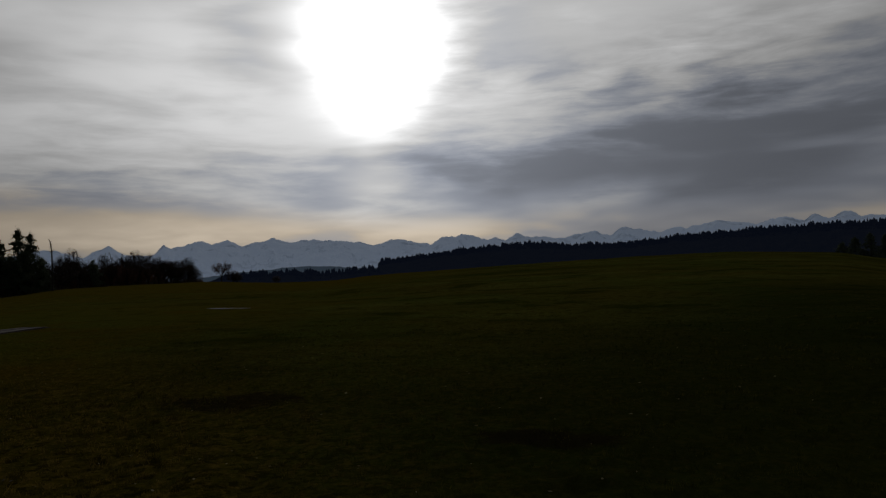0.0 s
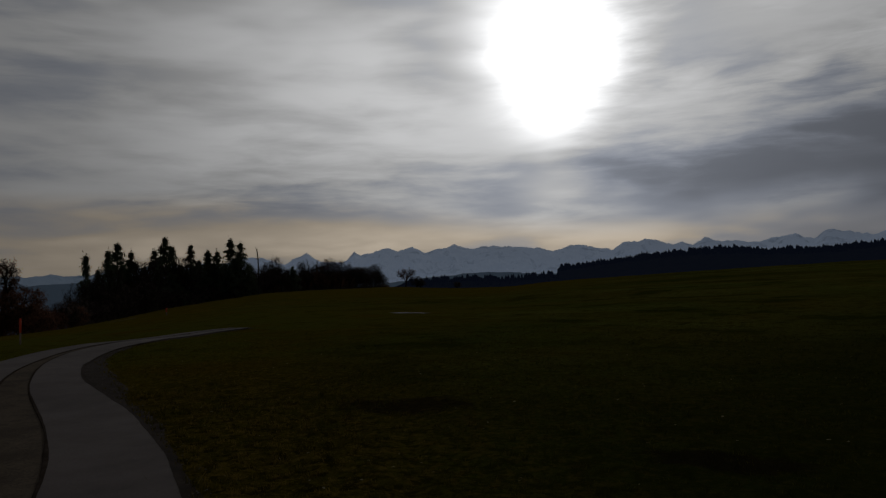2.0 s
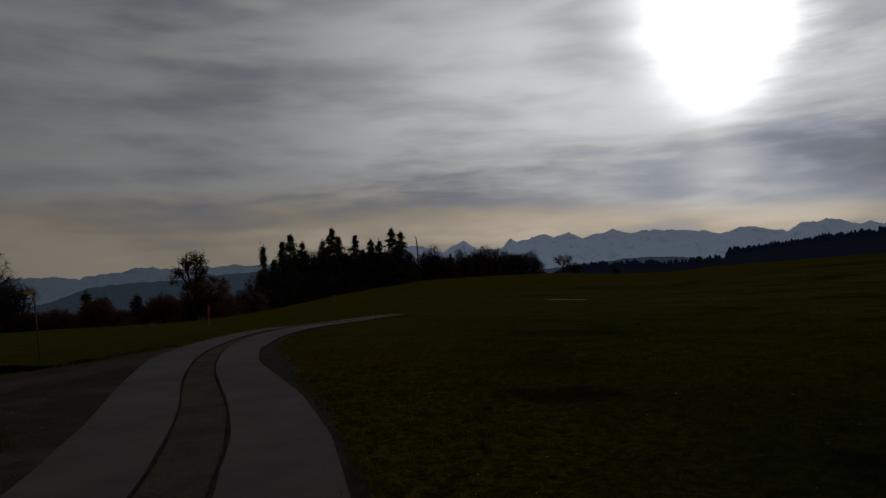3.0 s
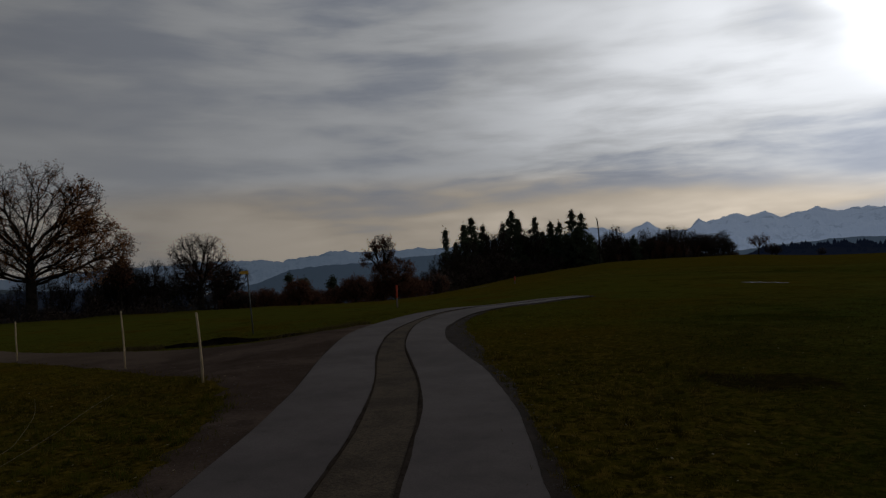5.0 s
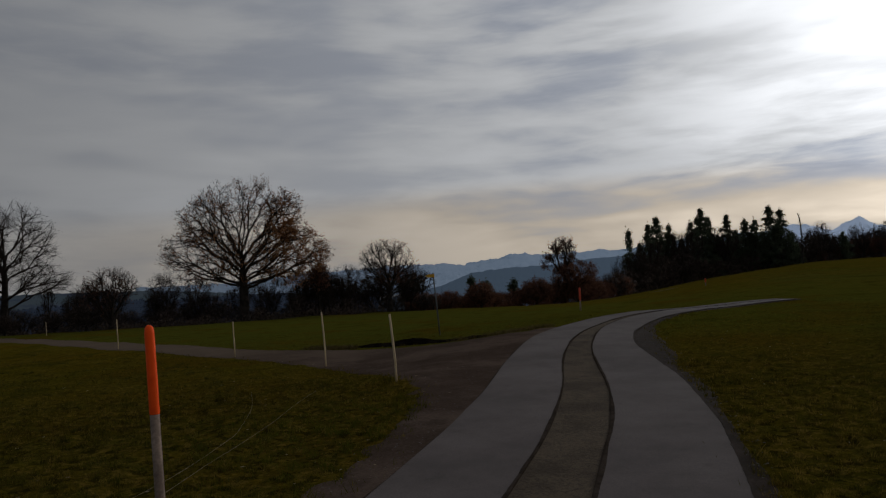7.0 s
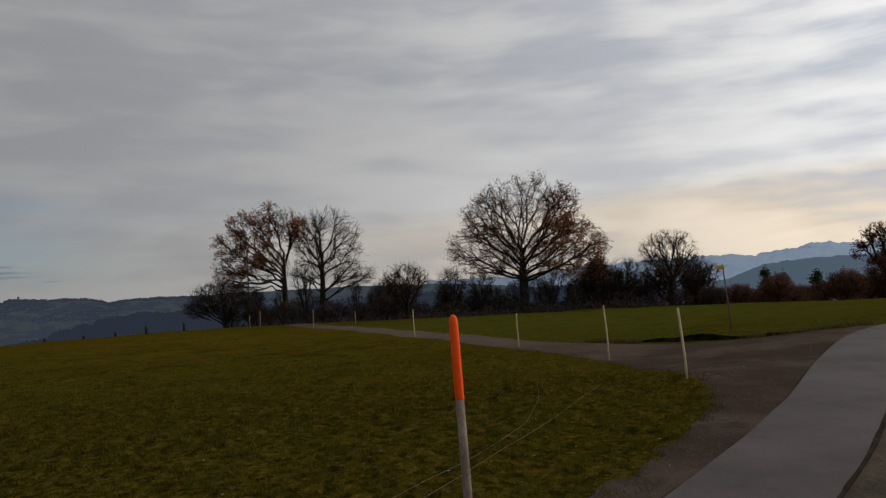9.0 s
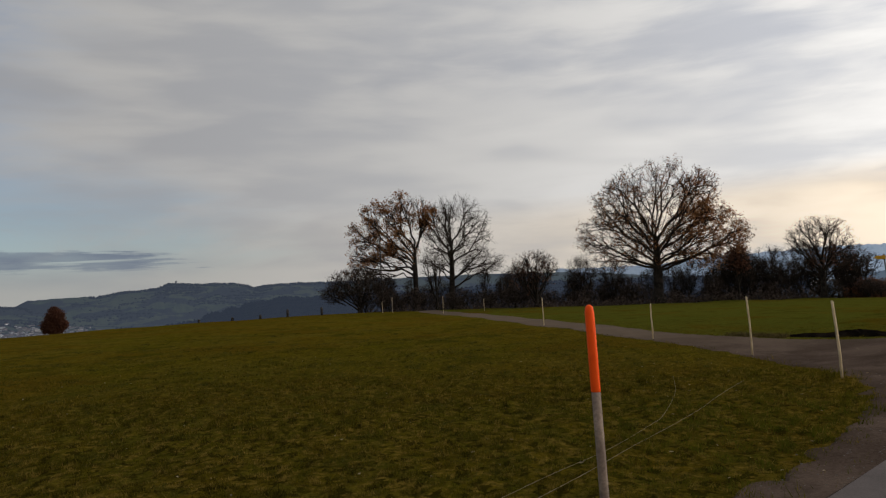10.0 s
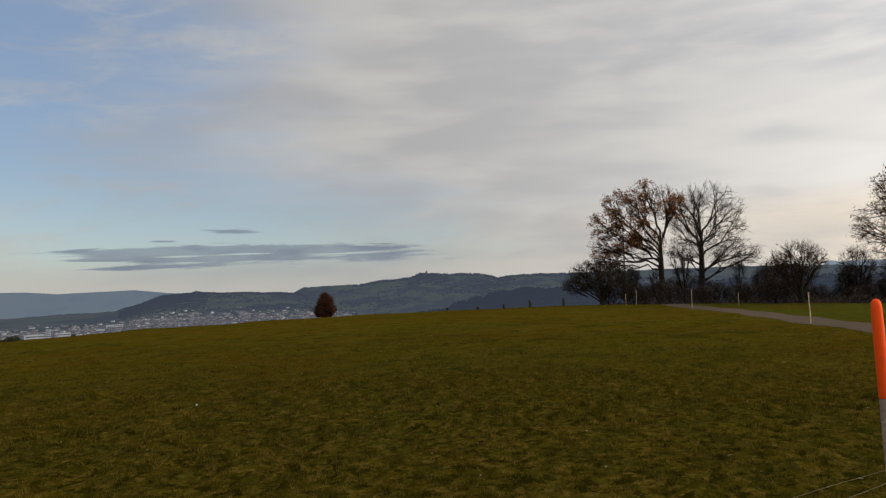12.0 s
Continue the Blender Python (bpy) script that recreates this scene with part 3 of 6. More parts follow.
# the lane: two concrete wheel strips with a gravel middle
CENTRE = smooth_line([(5.2, -5.4), (2.6, -2.95), (0.6, -1.15), (-1.7, 0.8), (-4.05, 2.85), (-7.3, 5.6), (-9.9, 7.65), (-12.4, 9.8), (-14.6, 11.95), (-16.1, 14.0), (-16.85, 16.1), (-17.4, 18.5), (-17.7, 20.8), (-17.4, 22.6)])
TANG = np.gradient(CENTRE, axis=0)
TANG /= np.linalg.norm(TANG, axis=1)[:, None]
RIGHT = np.stack([TANG[:, 1], -TANG[:, 0]], -1)


RUN = np.concatenate([[0.0], np.cumsum(np.linalg.norm(np.diff(CENTRE, axis=0), axis=1))])
# edges of the lane: metres along it, metres to the right of its middle
EDGES = {
    "path_edge": [(0, -1.33), (12.4, -1.34), (14.5, -1.25), (16, -1.23), (18.5, -1.27), (20.7, -1.33), (23.5, -1.36), (26.7, -1.26), (29.3, -1.05), (33, -0.85), (37.7, -0.55)],
    "median_path": [(0, -0.42), (12.4, -0.36), (13.6, -0.28), (14.5, -0.23), (16, -0.23), (18.5, -0.27), (21.4, -0.36), (23, -0.37), (25, -0.31), (28.2, -0.24), (33, -0.16), (37.7, -0.12)],
    "median_field": [(0, 0.28), (12.4, 0.27), (13.4, 0.33), (14.5, 0.385), (15.6, 0.405), (17.3, 0.37), (19.4, 0.295), (21.8, 0.14), (24.7, 0.09), (27.8, 0.02), (33, 0.0), (37.7, 0.0)],
    "field_edge": [(0, 1.30), (12.4, 1.31), (13.4, 1.38), (14.1, 1.42), (17.1, 1.40), (19.6, 1.33), (21.1, 1.10), (22.5, 0.97), (24.5, 0.92), (27.1, 1.05), (30.7, 1.10), (37.7, 0.55)],
    "shoulder_edge": [(0, 1.50), (12.4, 1.50), (14.1, 1.56), (17.1, 1.57), (20.7, 1.62), (22.9, 1.53), (26.3, 1.36), (30.0, 1.32), (37.7, 0.75)]}


def lane(edge, shift=0.0):
    """One edge of the lane, softened and moved a little to its right."""
    row = np.interp(RUN, [p[0] for p in EDGES[edge]], [p[1] for p in EDGES[edge]]) + shift
    row = np.convolve(np.pad(row, 2, mode="edge"), np.array([1, 2, 3, 2, 1]) / 9.0, mode="valid")
    return CENTRE + RIGHT * row[:, None]


GRAVEL_N = [(4.2, -7.0), (1.6, -4.4), (-1.0, -2.0), (-3.3, -0.02), (-5.2, 1.5), (-6.35, 2.42), (-7.75, 3.46), (-8.75, 3.93), (-9.7, 4.2), (-10.6, 4.45), (-12.4, 4.62), (-14.5, 4.55), (-18.9, 3.6), (-28.1, 1.2), (-36, -0.5), (-45, -2.5), (-56, -5.5), (-66, -8.5)]
GRAVEL_F = [(4.6, -6.6), (2.0, -4.0), (-0.6, -1.6), (-2.9, 0.4), (-4.7, 1.9), (-6.7, 3.8), (-10.2, 6.7), (-14.2, 10.3), (-16.4, 12.0), (-16.0, 9.8), (-16.6, 8.0), (-18.0, 6.6), (-20.6, 5.0), (-28.4, 2.95), (-36.4, 1.7), (-45, -0.3), (-56, -3.4), (-66, -6.4)]


def paired(a, b, step=0.4):
    both = np.concatenate([np.array(a, float), np.array(b, float)], 1)
    line = smooth_line([tuple(p) for p in both], step)
    return line[:, :2], line[:, 2:]


gn, gf = paired(GRAVEL_N, GRAVEL_F)


def inside(line_a, line_b, x, y):
    """Whether points lie between two lines (a row of quads)."""
    hit = np.zeros(len(x), bool)
    step = 2
    for k in range(0, len(line_a) - step, step):
        q = [line_a[k], line_a[k + step], line_b[k + step], line_b[k]]
        box = (x > min(p[0] for p in q) - 0.01) & (x < max(p[0] for p in q) + 0.01) & (y > min(p[1] for p in q) - 0.01) & (y < max(p[1] for p in q) + 0.01)
        if not box.any():
            continue
        c = np.zeros(len(x), bool)
        for (x0, y0), (x1, y1) in zip(q, q[1:] + q[:1]):
            cross = (y0 > y) != (y1 > y)
            with np.errstate(divide="ignore", invalid="ignore"):
                c ^= cross & (x < (x1 - x0) * (y - y0) / (y1 - y0 + 1e-12) + x0)
        hit |= c & box
    return hit


LANE_L, LANE_R = lane("path_edge", -0.12), lane("shoulder_edge", -0.12)


def hummocks(x, y):
    """Low uneven lumps in the turf, none under the lane and the gravel."""
    shape = np.shape(x)
    x, y = np.ravel(x).astype(float), np.ravel(y).astype(float)
    rng = np.random.default_rng(77)
    z = np.zeros(len(x))
    for k in np.concatenate([rng.uniform(4.0, 9.0, 8), rng.uniform(9.0, 19.0, 8)]):
        a = rng.uniform(0, 6.28)
        z += np.sin(k * (math.cos(a) * x + math.sin(a) * y) + rng.uniform(0, 6.28)) / k ** 0.5
    near = np.hypot(x, y) < 46
    bare = np.zeros(len(x), bool)
    bare[near] = inside(gn, gf, x[near], y[near]) | inside(LANE_L, LANE_R, x[near], y[near])
    rim = np.concatenate([gn, gf, LANE_L, LANE_R]).astype(np.float32)
    away = np.full(len(x), 9.0)
    where = np.flatnonzero(near & ~bare)
    for block in np.array_split(where, max(1, len(where) // 20000)):
        d = (x[block, None].astype(np.float32) - rim[:, 0]) ** 2 + (y[block, None].astype(np.float32) - rim[:, 1]) ** 2
        away[block] = np.sqrt(d.min(1))
    fade = np.clip((np.hypot(x, y) - 2.5) / 2.0, 0, 1) * np.clip((46 - np.hypot(x, y)) / 16, 0, 1)
    fade = fade * np.clip((away - 0.12) / 0.5, 0, 1)
    return np.where(bare, 0.0, np.clip(z * 0.012, -0.03, 0.035) * fade - 0.008 * fade).reshape(shape)


def make_ground():
    az = np.concatenate([np.arange(-180, -40, 4.0), np.arange(-40, 160, 0.4), np.arange(160, 180, 4.0)])
    rr = np.concatenate([[0.5], np.geomspace(1.0, 3.0, 16)[:-1], np.geomspace(3.0, 42.0, 190)[:-1], np.geomspace(42.0, 4900.0, 100)])
    A, R = np.meshgrid(np.radians(az), rr)
    X, Y = -np.sin(A) * R, np.cos(A) * R
    V = np.stack([X, Y, terrain(X, Y) + hummocks(X, Y)], -1).reshape(-1, 3)
    V = np.vstack([V, [[0, 0, float(terrain(0, 0))]]])
    na, nr = len(az), len(rr)
    j, i = np.meshgrid(np.arange(nr - 1), np.arange(na), indexing="ij")
    k = (i + 1) % na
    F = np.stack([j * na + i, (j + 1) * na + i, (j + 1) * na + k, j * na + k], -1).reshape(-1, 4).tolist()
    F += [[len(V) - 1, q, (q + 1) % na] for q in range(na)]
    me = mesh_of("ground", V, F, GRASS, True)
    tagged(new("ground", me), "olive-brown late autumn pasture rolling away to a crest", "ground", kind="structure")


make_ground()


def frayed(name, edge, low, high, lift, mat, label, seed):
    """A narrow ragged strip along an edge of the lane, its width changing from hand to hand."""
    rng = np.random.default_rng(seed)
    line, side = lane(edge), RIGHT
    t = np.arange(0, len(line) - 1, 0.2)
    base = np.stack([np.interp(t, np.arange(len(line)), line[:, q]) for q in (0, 1)], -1)
    way = np.stack([np.interp(t, np.arange(len(line)), side[:, q]) for q in (0, 1)], -1)
    slow = np.interp(t, np.arange(0, len(line) + 4, 2.5), rng.uniform(0, 1, len(np.arange(0, len(line) + 4, 2.5))))
    wob = slow * 0.75 + np.convolve(rng.uniform(0, 1, len(t) + 4), np.full(5, 0.2), mode="valid") * 0.5
    return loft(name, base + way * low, base + way * (low + (high - low) * wob)[:, None], lift, mat, label, 3)


loft("path_side", *paired(GRAVEL_N, GRAVEL_F, 0.12), 0.014, GRAVEL, "brown gravel path branching off beside the lane", 16, 0.05, flush=True)
loft("shoulder_field", lane("field_edge", -0.08), lane("shoulder_edge"), 0.013, SHOULDER, "stony gravel shoulder along the concrete lane", 6, 0.05, flush=True)
loft("trim_seam_field", lane("median_field", -0.028), lane("median_field", 0.03), 0.0235, SEAM, "dark brown seam beside a concrete strip", 3, 0.012)
loft("road_median", lane("median_path", -0.09), lane("median_field", 0.09), 0.020, MEDIAN, "trodden brown gravel between two wheel strips", 4, 0.02)
loft("road_strip_field", lane("median_field"), lane("field_edge"), 0.030, CONCRETE, "worn grey concrete wheel strip", 5, 0.006)
loft("road_strip_path", lane("path_edge"), lane("median_path"), 0.030, CONCRETE, "worn grey concrete wheel strip", 5, 0.006)


frayed("trim_seam_path", "path_edge", 0.006, -0.040, 0.0215, SEAM, "thin dark brown seam beside a concrete strip", 1)
frayed("trim_dirt_median", "median_path", 0.028, -0.018, 0.0335, SEAM, "narrow dark brown strip over a concrete edge", 2)
frayed("trim_dirt_field", "field_edge", 0.02, -0.04, 0.0335, SHOULDER, "earth crumbling over a concrete edge", 3)
frayed("trim_dirt_seam", "median_field", -0.02, 0.022, 0.0335, SEAM, "ragged dark brown strip over a concrete edge", 4)


# ---- far distance ----
SLOPES = {}


def ridge(name, crest, dist, foot_el, mat, label, rough=0.06, rows=26, spread=0.35, step=0.12, seed=1, fine=1.0):
    """A chain of hills: rises from its foot to the crest line (azimuth, elevation) and falls behind it."""
    az = np.arange(crest[-1][0], crest[0][0], step) if crest[0][0] > crest[-1][0] else np.arange(crest[0][0], crest[-1][0], step)
    order = sorted(crest)
    el = np.interp(az, [c[0] for c in order], [c[1] for c in order])
    rng = np.random.default_rng(seed)
    jag = sum(np.interp(az, np.arange(az[0] - 2, az[-1] + 3, w), rng.normal(0, s, len(np.arange(az[0] - 2, az[-1] + 3, w)))) for w, s in ((0.55, 0.05), (0.24, 0.028), (0.12, 0.018)))
    smooth_top = 1.6 + dist * np.tan(np.radians(np.convolve(np.pad(el, 9, mode="edge"), np.ones(19) / 19, mode="valid")))
    top = 1.6 + dist * np.tan(np.radians(el + jag * fine))
    foot = 1.6 + dist * (1 - spread) * math.tan(radians(foot_el))
    t = np.concatenate([np.linspace(0, 1, rows), [1.04, 1.12]])
    V = []
    ph = rng.uniform(0, 6.28, 12)
    for k, s in enumerate(t):
        r = dist * (1 - spread + spread * s)
        rise = s ** 1.15 if s <= 1 else 1 - (s - 1) * 5
        span = smooth_top - foot
        z = foot + span * rise + (top - smooth_top) * max(min(s, 1) - 0.86, 0) / 0.14
        gully = np.array([noise.fractal((g * 0.9 + ph[0], r / dist * 52.0 + ph[1], 0.3), 0.9, 2.1, 5) for g in az])
        z = z + gully * rough * 2.2 * span * math.sin(math.pi * min(s, 1)) ** 0.8
        a = np.radians(az)
        V.append(np.stack([-np.sin(a) * r, np.cos(a) * r, z], -1))
    V = np.array(V)
    n, m = V.shape[:2]
    SLOPES[name] = V
    j, i = np.meshgrid(np.arange(n - 1), np.arange(m - 1), indexing="ij")
    F = np.stack([j * m + i, j * m + i + 1, (j + 1) * m + i + 1, (j + 1) * m + i], -1).reshape(-1, 4)
    return tagged(new(name, mesh_of(name, V.reshape(-1, 3), F, mat, True)), label, "hills", kind="structure")


ALPS_WEST = [(38.5, 2.1), (36.9, 2.19), (34.4, 1.62), (32.8, 2.41), (31.8, 1.65), (29.7, 1.68), (29.1, 2.37), (28.6, 2.05), (27.7, 2.29), (26.7, 2.62), (25.7, 2.33), (24.5, 2.70), (23.5, 2.19), (22.4, 2.38), (21.3, 2.75), (20.0, 2.40), (18.4, 2.44), (16.4, 2.42), (14.5, 2.23), (13.5, 1.93), (12.0, 2.32), (10.9, 2.29), (10.0, 2.16), (8.9, 1.90), (7.9, 2.46), (5.7, 2.55), (4.4, 2.08)]
ALPS_EAST = [(4.4, 2.08), (3.7, 2.23), (3.0, 1.94), (2.1, 2.50), (0.9, 2.19), (-1.5, 2.05), (-2.3, 2.18), (-4.0, 2.48), (-5.2, 2.02), (-6.0, 2.66), (-6.3, 2.76), (-6.7, 2.66), (-7.3, 2.43), (-8.6, 2.19), (-10.2, 2.47), (-11.0, 2.46), (-12.9, 2.77), (-14.1, 2.66), (-15.5, 2.37), (-17.4, 2.83), (-18.7, 2.51), (-19.4, 2.90), (-20.3, 2.53), (-21.2, 3.05), (-22.3, 2.67), (-23.7, 2.54), (-30, 2.6), (-40, 1.8)]
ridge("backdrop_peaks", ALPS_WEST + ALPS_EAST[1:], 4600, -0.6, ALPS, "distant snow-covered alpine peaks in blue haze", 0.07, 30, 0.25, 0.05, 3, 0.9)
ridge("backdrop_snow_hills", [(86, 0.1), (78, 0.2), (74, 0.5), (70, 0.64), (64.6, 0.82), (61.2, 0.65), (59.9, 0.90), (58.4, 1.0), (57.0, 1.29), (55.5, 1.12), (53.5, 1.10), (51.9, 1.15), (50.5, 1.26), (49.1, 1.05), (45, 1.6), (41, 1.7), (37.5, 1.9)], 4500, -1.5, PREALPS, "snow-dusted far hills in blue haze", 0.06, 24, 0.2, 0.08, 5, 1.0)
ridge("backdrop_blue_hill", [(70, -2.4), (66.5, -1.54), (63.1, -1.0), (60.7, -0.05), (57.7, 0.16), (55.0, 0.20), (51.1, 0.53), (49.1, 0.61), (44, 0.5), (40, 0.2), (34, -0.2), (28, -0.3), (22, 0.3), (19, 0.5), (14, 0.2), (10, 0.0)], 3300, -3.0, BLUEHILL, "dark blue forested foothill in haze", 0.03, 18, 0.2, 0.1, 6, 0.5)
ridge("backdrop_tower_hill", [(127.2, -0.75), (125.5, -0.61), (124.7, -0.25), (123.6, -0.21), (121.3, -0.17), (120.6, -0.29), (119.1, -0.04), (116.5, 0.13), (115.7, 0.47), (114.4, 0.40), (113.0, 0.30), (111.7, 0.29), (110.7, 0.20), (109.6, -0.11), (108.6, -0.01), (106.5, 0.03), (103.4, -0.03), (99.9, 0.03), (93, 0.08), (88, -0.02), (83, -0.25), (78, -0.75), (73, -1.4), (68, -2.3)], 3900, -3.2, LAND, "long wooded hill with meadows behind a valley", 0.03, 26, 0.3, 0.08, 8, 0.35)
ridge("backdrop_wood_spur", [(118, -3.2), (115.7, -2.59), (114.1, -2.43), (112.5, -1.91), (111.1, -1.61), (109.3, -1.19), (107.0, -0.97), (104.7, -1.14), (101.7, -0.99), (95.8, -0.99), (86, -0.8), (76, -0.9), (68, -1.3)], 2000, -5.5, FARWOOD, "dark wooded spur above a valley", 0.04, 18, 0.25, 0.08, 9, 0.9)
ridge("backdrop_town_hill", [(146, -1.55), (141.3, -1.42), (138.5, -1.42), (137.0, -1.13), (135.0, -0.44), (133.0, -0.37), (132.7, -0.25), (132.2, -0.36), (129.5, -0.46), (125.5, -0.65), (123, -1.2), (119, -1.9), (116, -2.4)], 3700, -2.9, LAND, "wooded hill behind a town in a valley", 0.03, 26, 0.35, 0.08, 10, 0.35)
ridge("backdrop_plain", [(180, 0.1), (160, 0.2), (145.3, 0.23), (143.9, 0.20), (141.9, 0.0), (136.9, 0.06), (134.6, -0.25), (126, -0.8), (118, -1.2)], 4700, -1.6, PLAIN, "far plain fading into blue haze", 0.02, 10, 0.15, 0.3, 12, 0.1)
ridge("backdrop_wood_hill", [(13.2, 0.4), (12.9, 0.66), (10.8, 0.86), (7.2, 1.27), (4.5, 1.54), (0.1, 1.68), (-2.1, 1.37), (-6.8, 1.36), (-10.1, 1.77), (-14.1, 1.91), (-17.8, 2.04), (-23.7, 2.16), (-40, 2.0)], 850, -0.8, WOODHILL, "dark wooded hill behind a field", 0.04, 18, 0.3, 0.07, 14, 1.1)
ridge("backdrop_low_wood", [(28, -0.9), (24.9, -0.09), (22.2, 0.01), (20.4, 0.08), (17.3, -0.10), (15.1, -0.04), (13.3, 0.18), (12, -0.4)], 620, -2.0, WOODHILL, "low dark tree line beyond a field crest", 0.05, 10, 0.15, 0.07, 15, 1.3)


def crest_trees(name, ridge_name, azs, count, rows, high, wide, mat, label, seed, share=None):
    """Small pointed crowns standing on a far slope: azimuths, share of the slope from its foot, size."""
    rng = np.random.default_rng(seed)
    S = SLOPES[ridge_name]
    top = len(S) - 3
    along = np.degrees(np.arctan2(-S[top, :, 0], S[top, :, 1]))
    a = rng.uniform(azs[0], azs[1], count)
    i = np.abs(along[None, :] - a[:, None]).argmin(1)
    j = np.clip((rows[0] + (rows[1] - rows[0]) * rng.uniform(0, 1, count) ** 0.7) * top, 0, top).round().astype(int)
    P = S[j, i] + np.stack([rng.uniform(-wide, wide, count), rng.uniform(-wide, wide, count), np.zeros(count)], -1)
    if share is not None:
        f = np.array([noise.fractal((p[0] * 0.0035, p[1] * 0.0035, seed), 0.9, 2.1, 4) for p in P])
        P = P[(f > share) | (rng.uniform(size=count) < 0.04)]
    n = len(P)
    h, w = high * rng.uniform(0.5, 1.25, n), wide * rng.uniform(0.5, 1.1, n)
    t = np.arange(5) * 1.2566
    ring = np.stack([np.cos(t), np.sin(t), t * 0], -1)
    V = np.concatenate([P[:, None] + ring[None] * w[:, None, None] - [0, 0, high * 0.3], P[:, None] + ring[None] * w[:, None, None] * 0.75 + np.stack([h * 0, h * 0, h * 0.45], -1)[:, None], (P + np.stack([h * 0, h * 0, h], -1))[:, None]], 1).reshape(-1, 3)
    k = np.arange(5)
    F = np.concatenate([np.stack([k, (k + 1) % 5, 5 + (k + 1) % 5], -1), np.stack([k, 5 + (k + 1) % 5, 5 + k], -1), np.stack([5 + k, 5 + (k + 1) % 5, np.full(5, 10)], -1)])
    F = (np.arange(n)[:, None, None] * 11 + F[None]).reshape(-1, 3)
    tagged(new(name, mesh_of(name, V, F, mat)), label, "woods", kind="stuff")


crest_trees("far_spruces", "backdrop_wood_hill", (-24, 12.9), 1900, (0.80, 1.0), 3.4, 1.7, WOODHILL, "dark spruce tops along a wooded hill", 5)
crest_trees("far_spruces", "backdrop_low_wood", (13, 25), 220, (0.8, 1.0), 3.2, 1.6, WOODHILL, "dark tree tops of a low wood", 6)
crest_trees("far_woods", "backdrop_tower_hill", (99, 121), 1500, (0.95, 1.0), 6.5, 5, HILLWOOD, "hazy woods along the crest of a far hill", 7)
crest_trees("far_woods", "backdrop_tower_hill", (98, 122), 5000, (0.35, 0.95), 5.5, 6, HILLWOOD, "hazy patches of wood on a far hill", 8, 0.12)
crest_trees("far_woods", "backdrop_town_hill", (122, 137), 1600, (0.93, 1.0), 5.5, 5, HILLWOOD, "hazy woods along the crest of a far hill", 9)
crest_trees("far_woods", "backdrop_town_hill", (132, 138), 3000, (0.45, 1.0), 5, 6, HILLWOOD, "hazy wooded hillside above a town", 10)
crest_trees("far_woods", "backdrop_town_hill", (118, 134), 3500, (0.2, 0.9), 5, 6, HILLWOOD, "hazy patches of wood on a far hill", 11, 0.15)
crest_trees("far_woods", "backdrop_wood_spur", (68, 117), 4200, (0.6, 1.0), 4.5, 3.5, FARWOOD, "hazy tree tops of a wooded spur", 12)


# ---- trees ----
def tubes(A, B, ra, rb, sides):
    """Tapered tubes from points A to B; returns vertices and faces."""
    A, B = np.asarray(A, float), np.asarray(B, float)
    d = B - A
    d /= np.linalg.norm(d, axis=1)[:, None] + 1e-9
    ref = np.where(np.abs(d[:, 2:3]) > 0.9, [[1.0, 0, 0]], [[0, 0, 1.0]])
    u = np.cross(d, ref)
    u /= np.linalg.norm(u, axis=1)[:, None] + 1e-9
    v = np.cross(d, u)
    ang = np.arange(sides) * 2 * math.pi / sides
    ring = u[:, None] * np.cos(ang)[None, :, None] + v[:, None] * np.sin(ang)[None, :, None]
    V = np.concatenate([A[:, None] + ring * np.asarray(ra)[:, None, None], B[:, None] + ring * np.asarray(rb)[:, None, None]], 1)
    base = np.arange(len(A))[:, None] * 2 * sides
    F = np.concatenate([np.stack([base[:, 0] + i, base[:, 0] + (i + 1) % sides, base[:, 0] + sides + (i + 1) % sides, base[:, 0] + sides + i], -1) for i in range(sides)])
    return V.reshape(-1, 3), F


def stem_tube(P, r, sides):
    """One unbroken upright stem through points."""
    ang = np.arange(sides) * 2 * math.pi / sides
    ring = np.stack([np.cos(ang), np.sin(ang), ang * 0], -1)
    V = (P[:, None] + ring[None] * np.asarray(r)[:, None, None]).reshape(-1, 3)
    j, i = np.meshgrid(np.arange(len(P) - 1), np.arange(sides), indexing="ij")
    k = (i + 1) % sides
    return V, np.stack([j * sides + i, j * sides + k, (j + 1) * sides + k, (j + 1) * sides + i], -1).reshape(-1, 4)


def cards(centres, size, rng, tall=1.0):
    """Small bent leaf clumps: two triangles each, at random turns."""
    n = len(centres)
    u = rng.normal(size=(n, 3))
    u /= np.linalg.norm(u, axis=1)[:, None]
    w = np.cross(u, rng.normal(size=(n, 3)))
    w /= np.linalg.norm(w, axis=1)[:, None] + 1e-9
    s = size * rng.uniform(0.5, 1.3, (n, 1))
    V = np.stack([centres - u * s, centres + w * s * 0.6 * tall, centres + u * s, centres - w * s * 0.55 * tall + u * s * 0.2], 1).reshape(-1, 3)
    F = np.arange(n)[:, None] * 4 + np.array([[0, 1, 2, 3]])
    return V, F


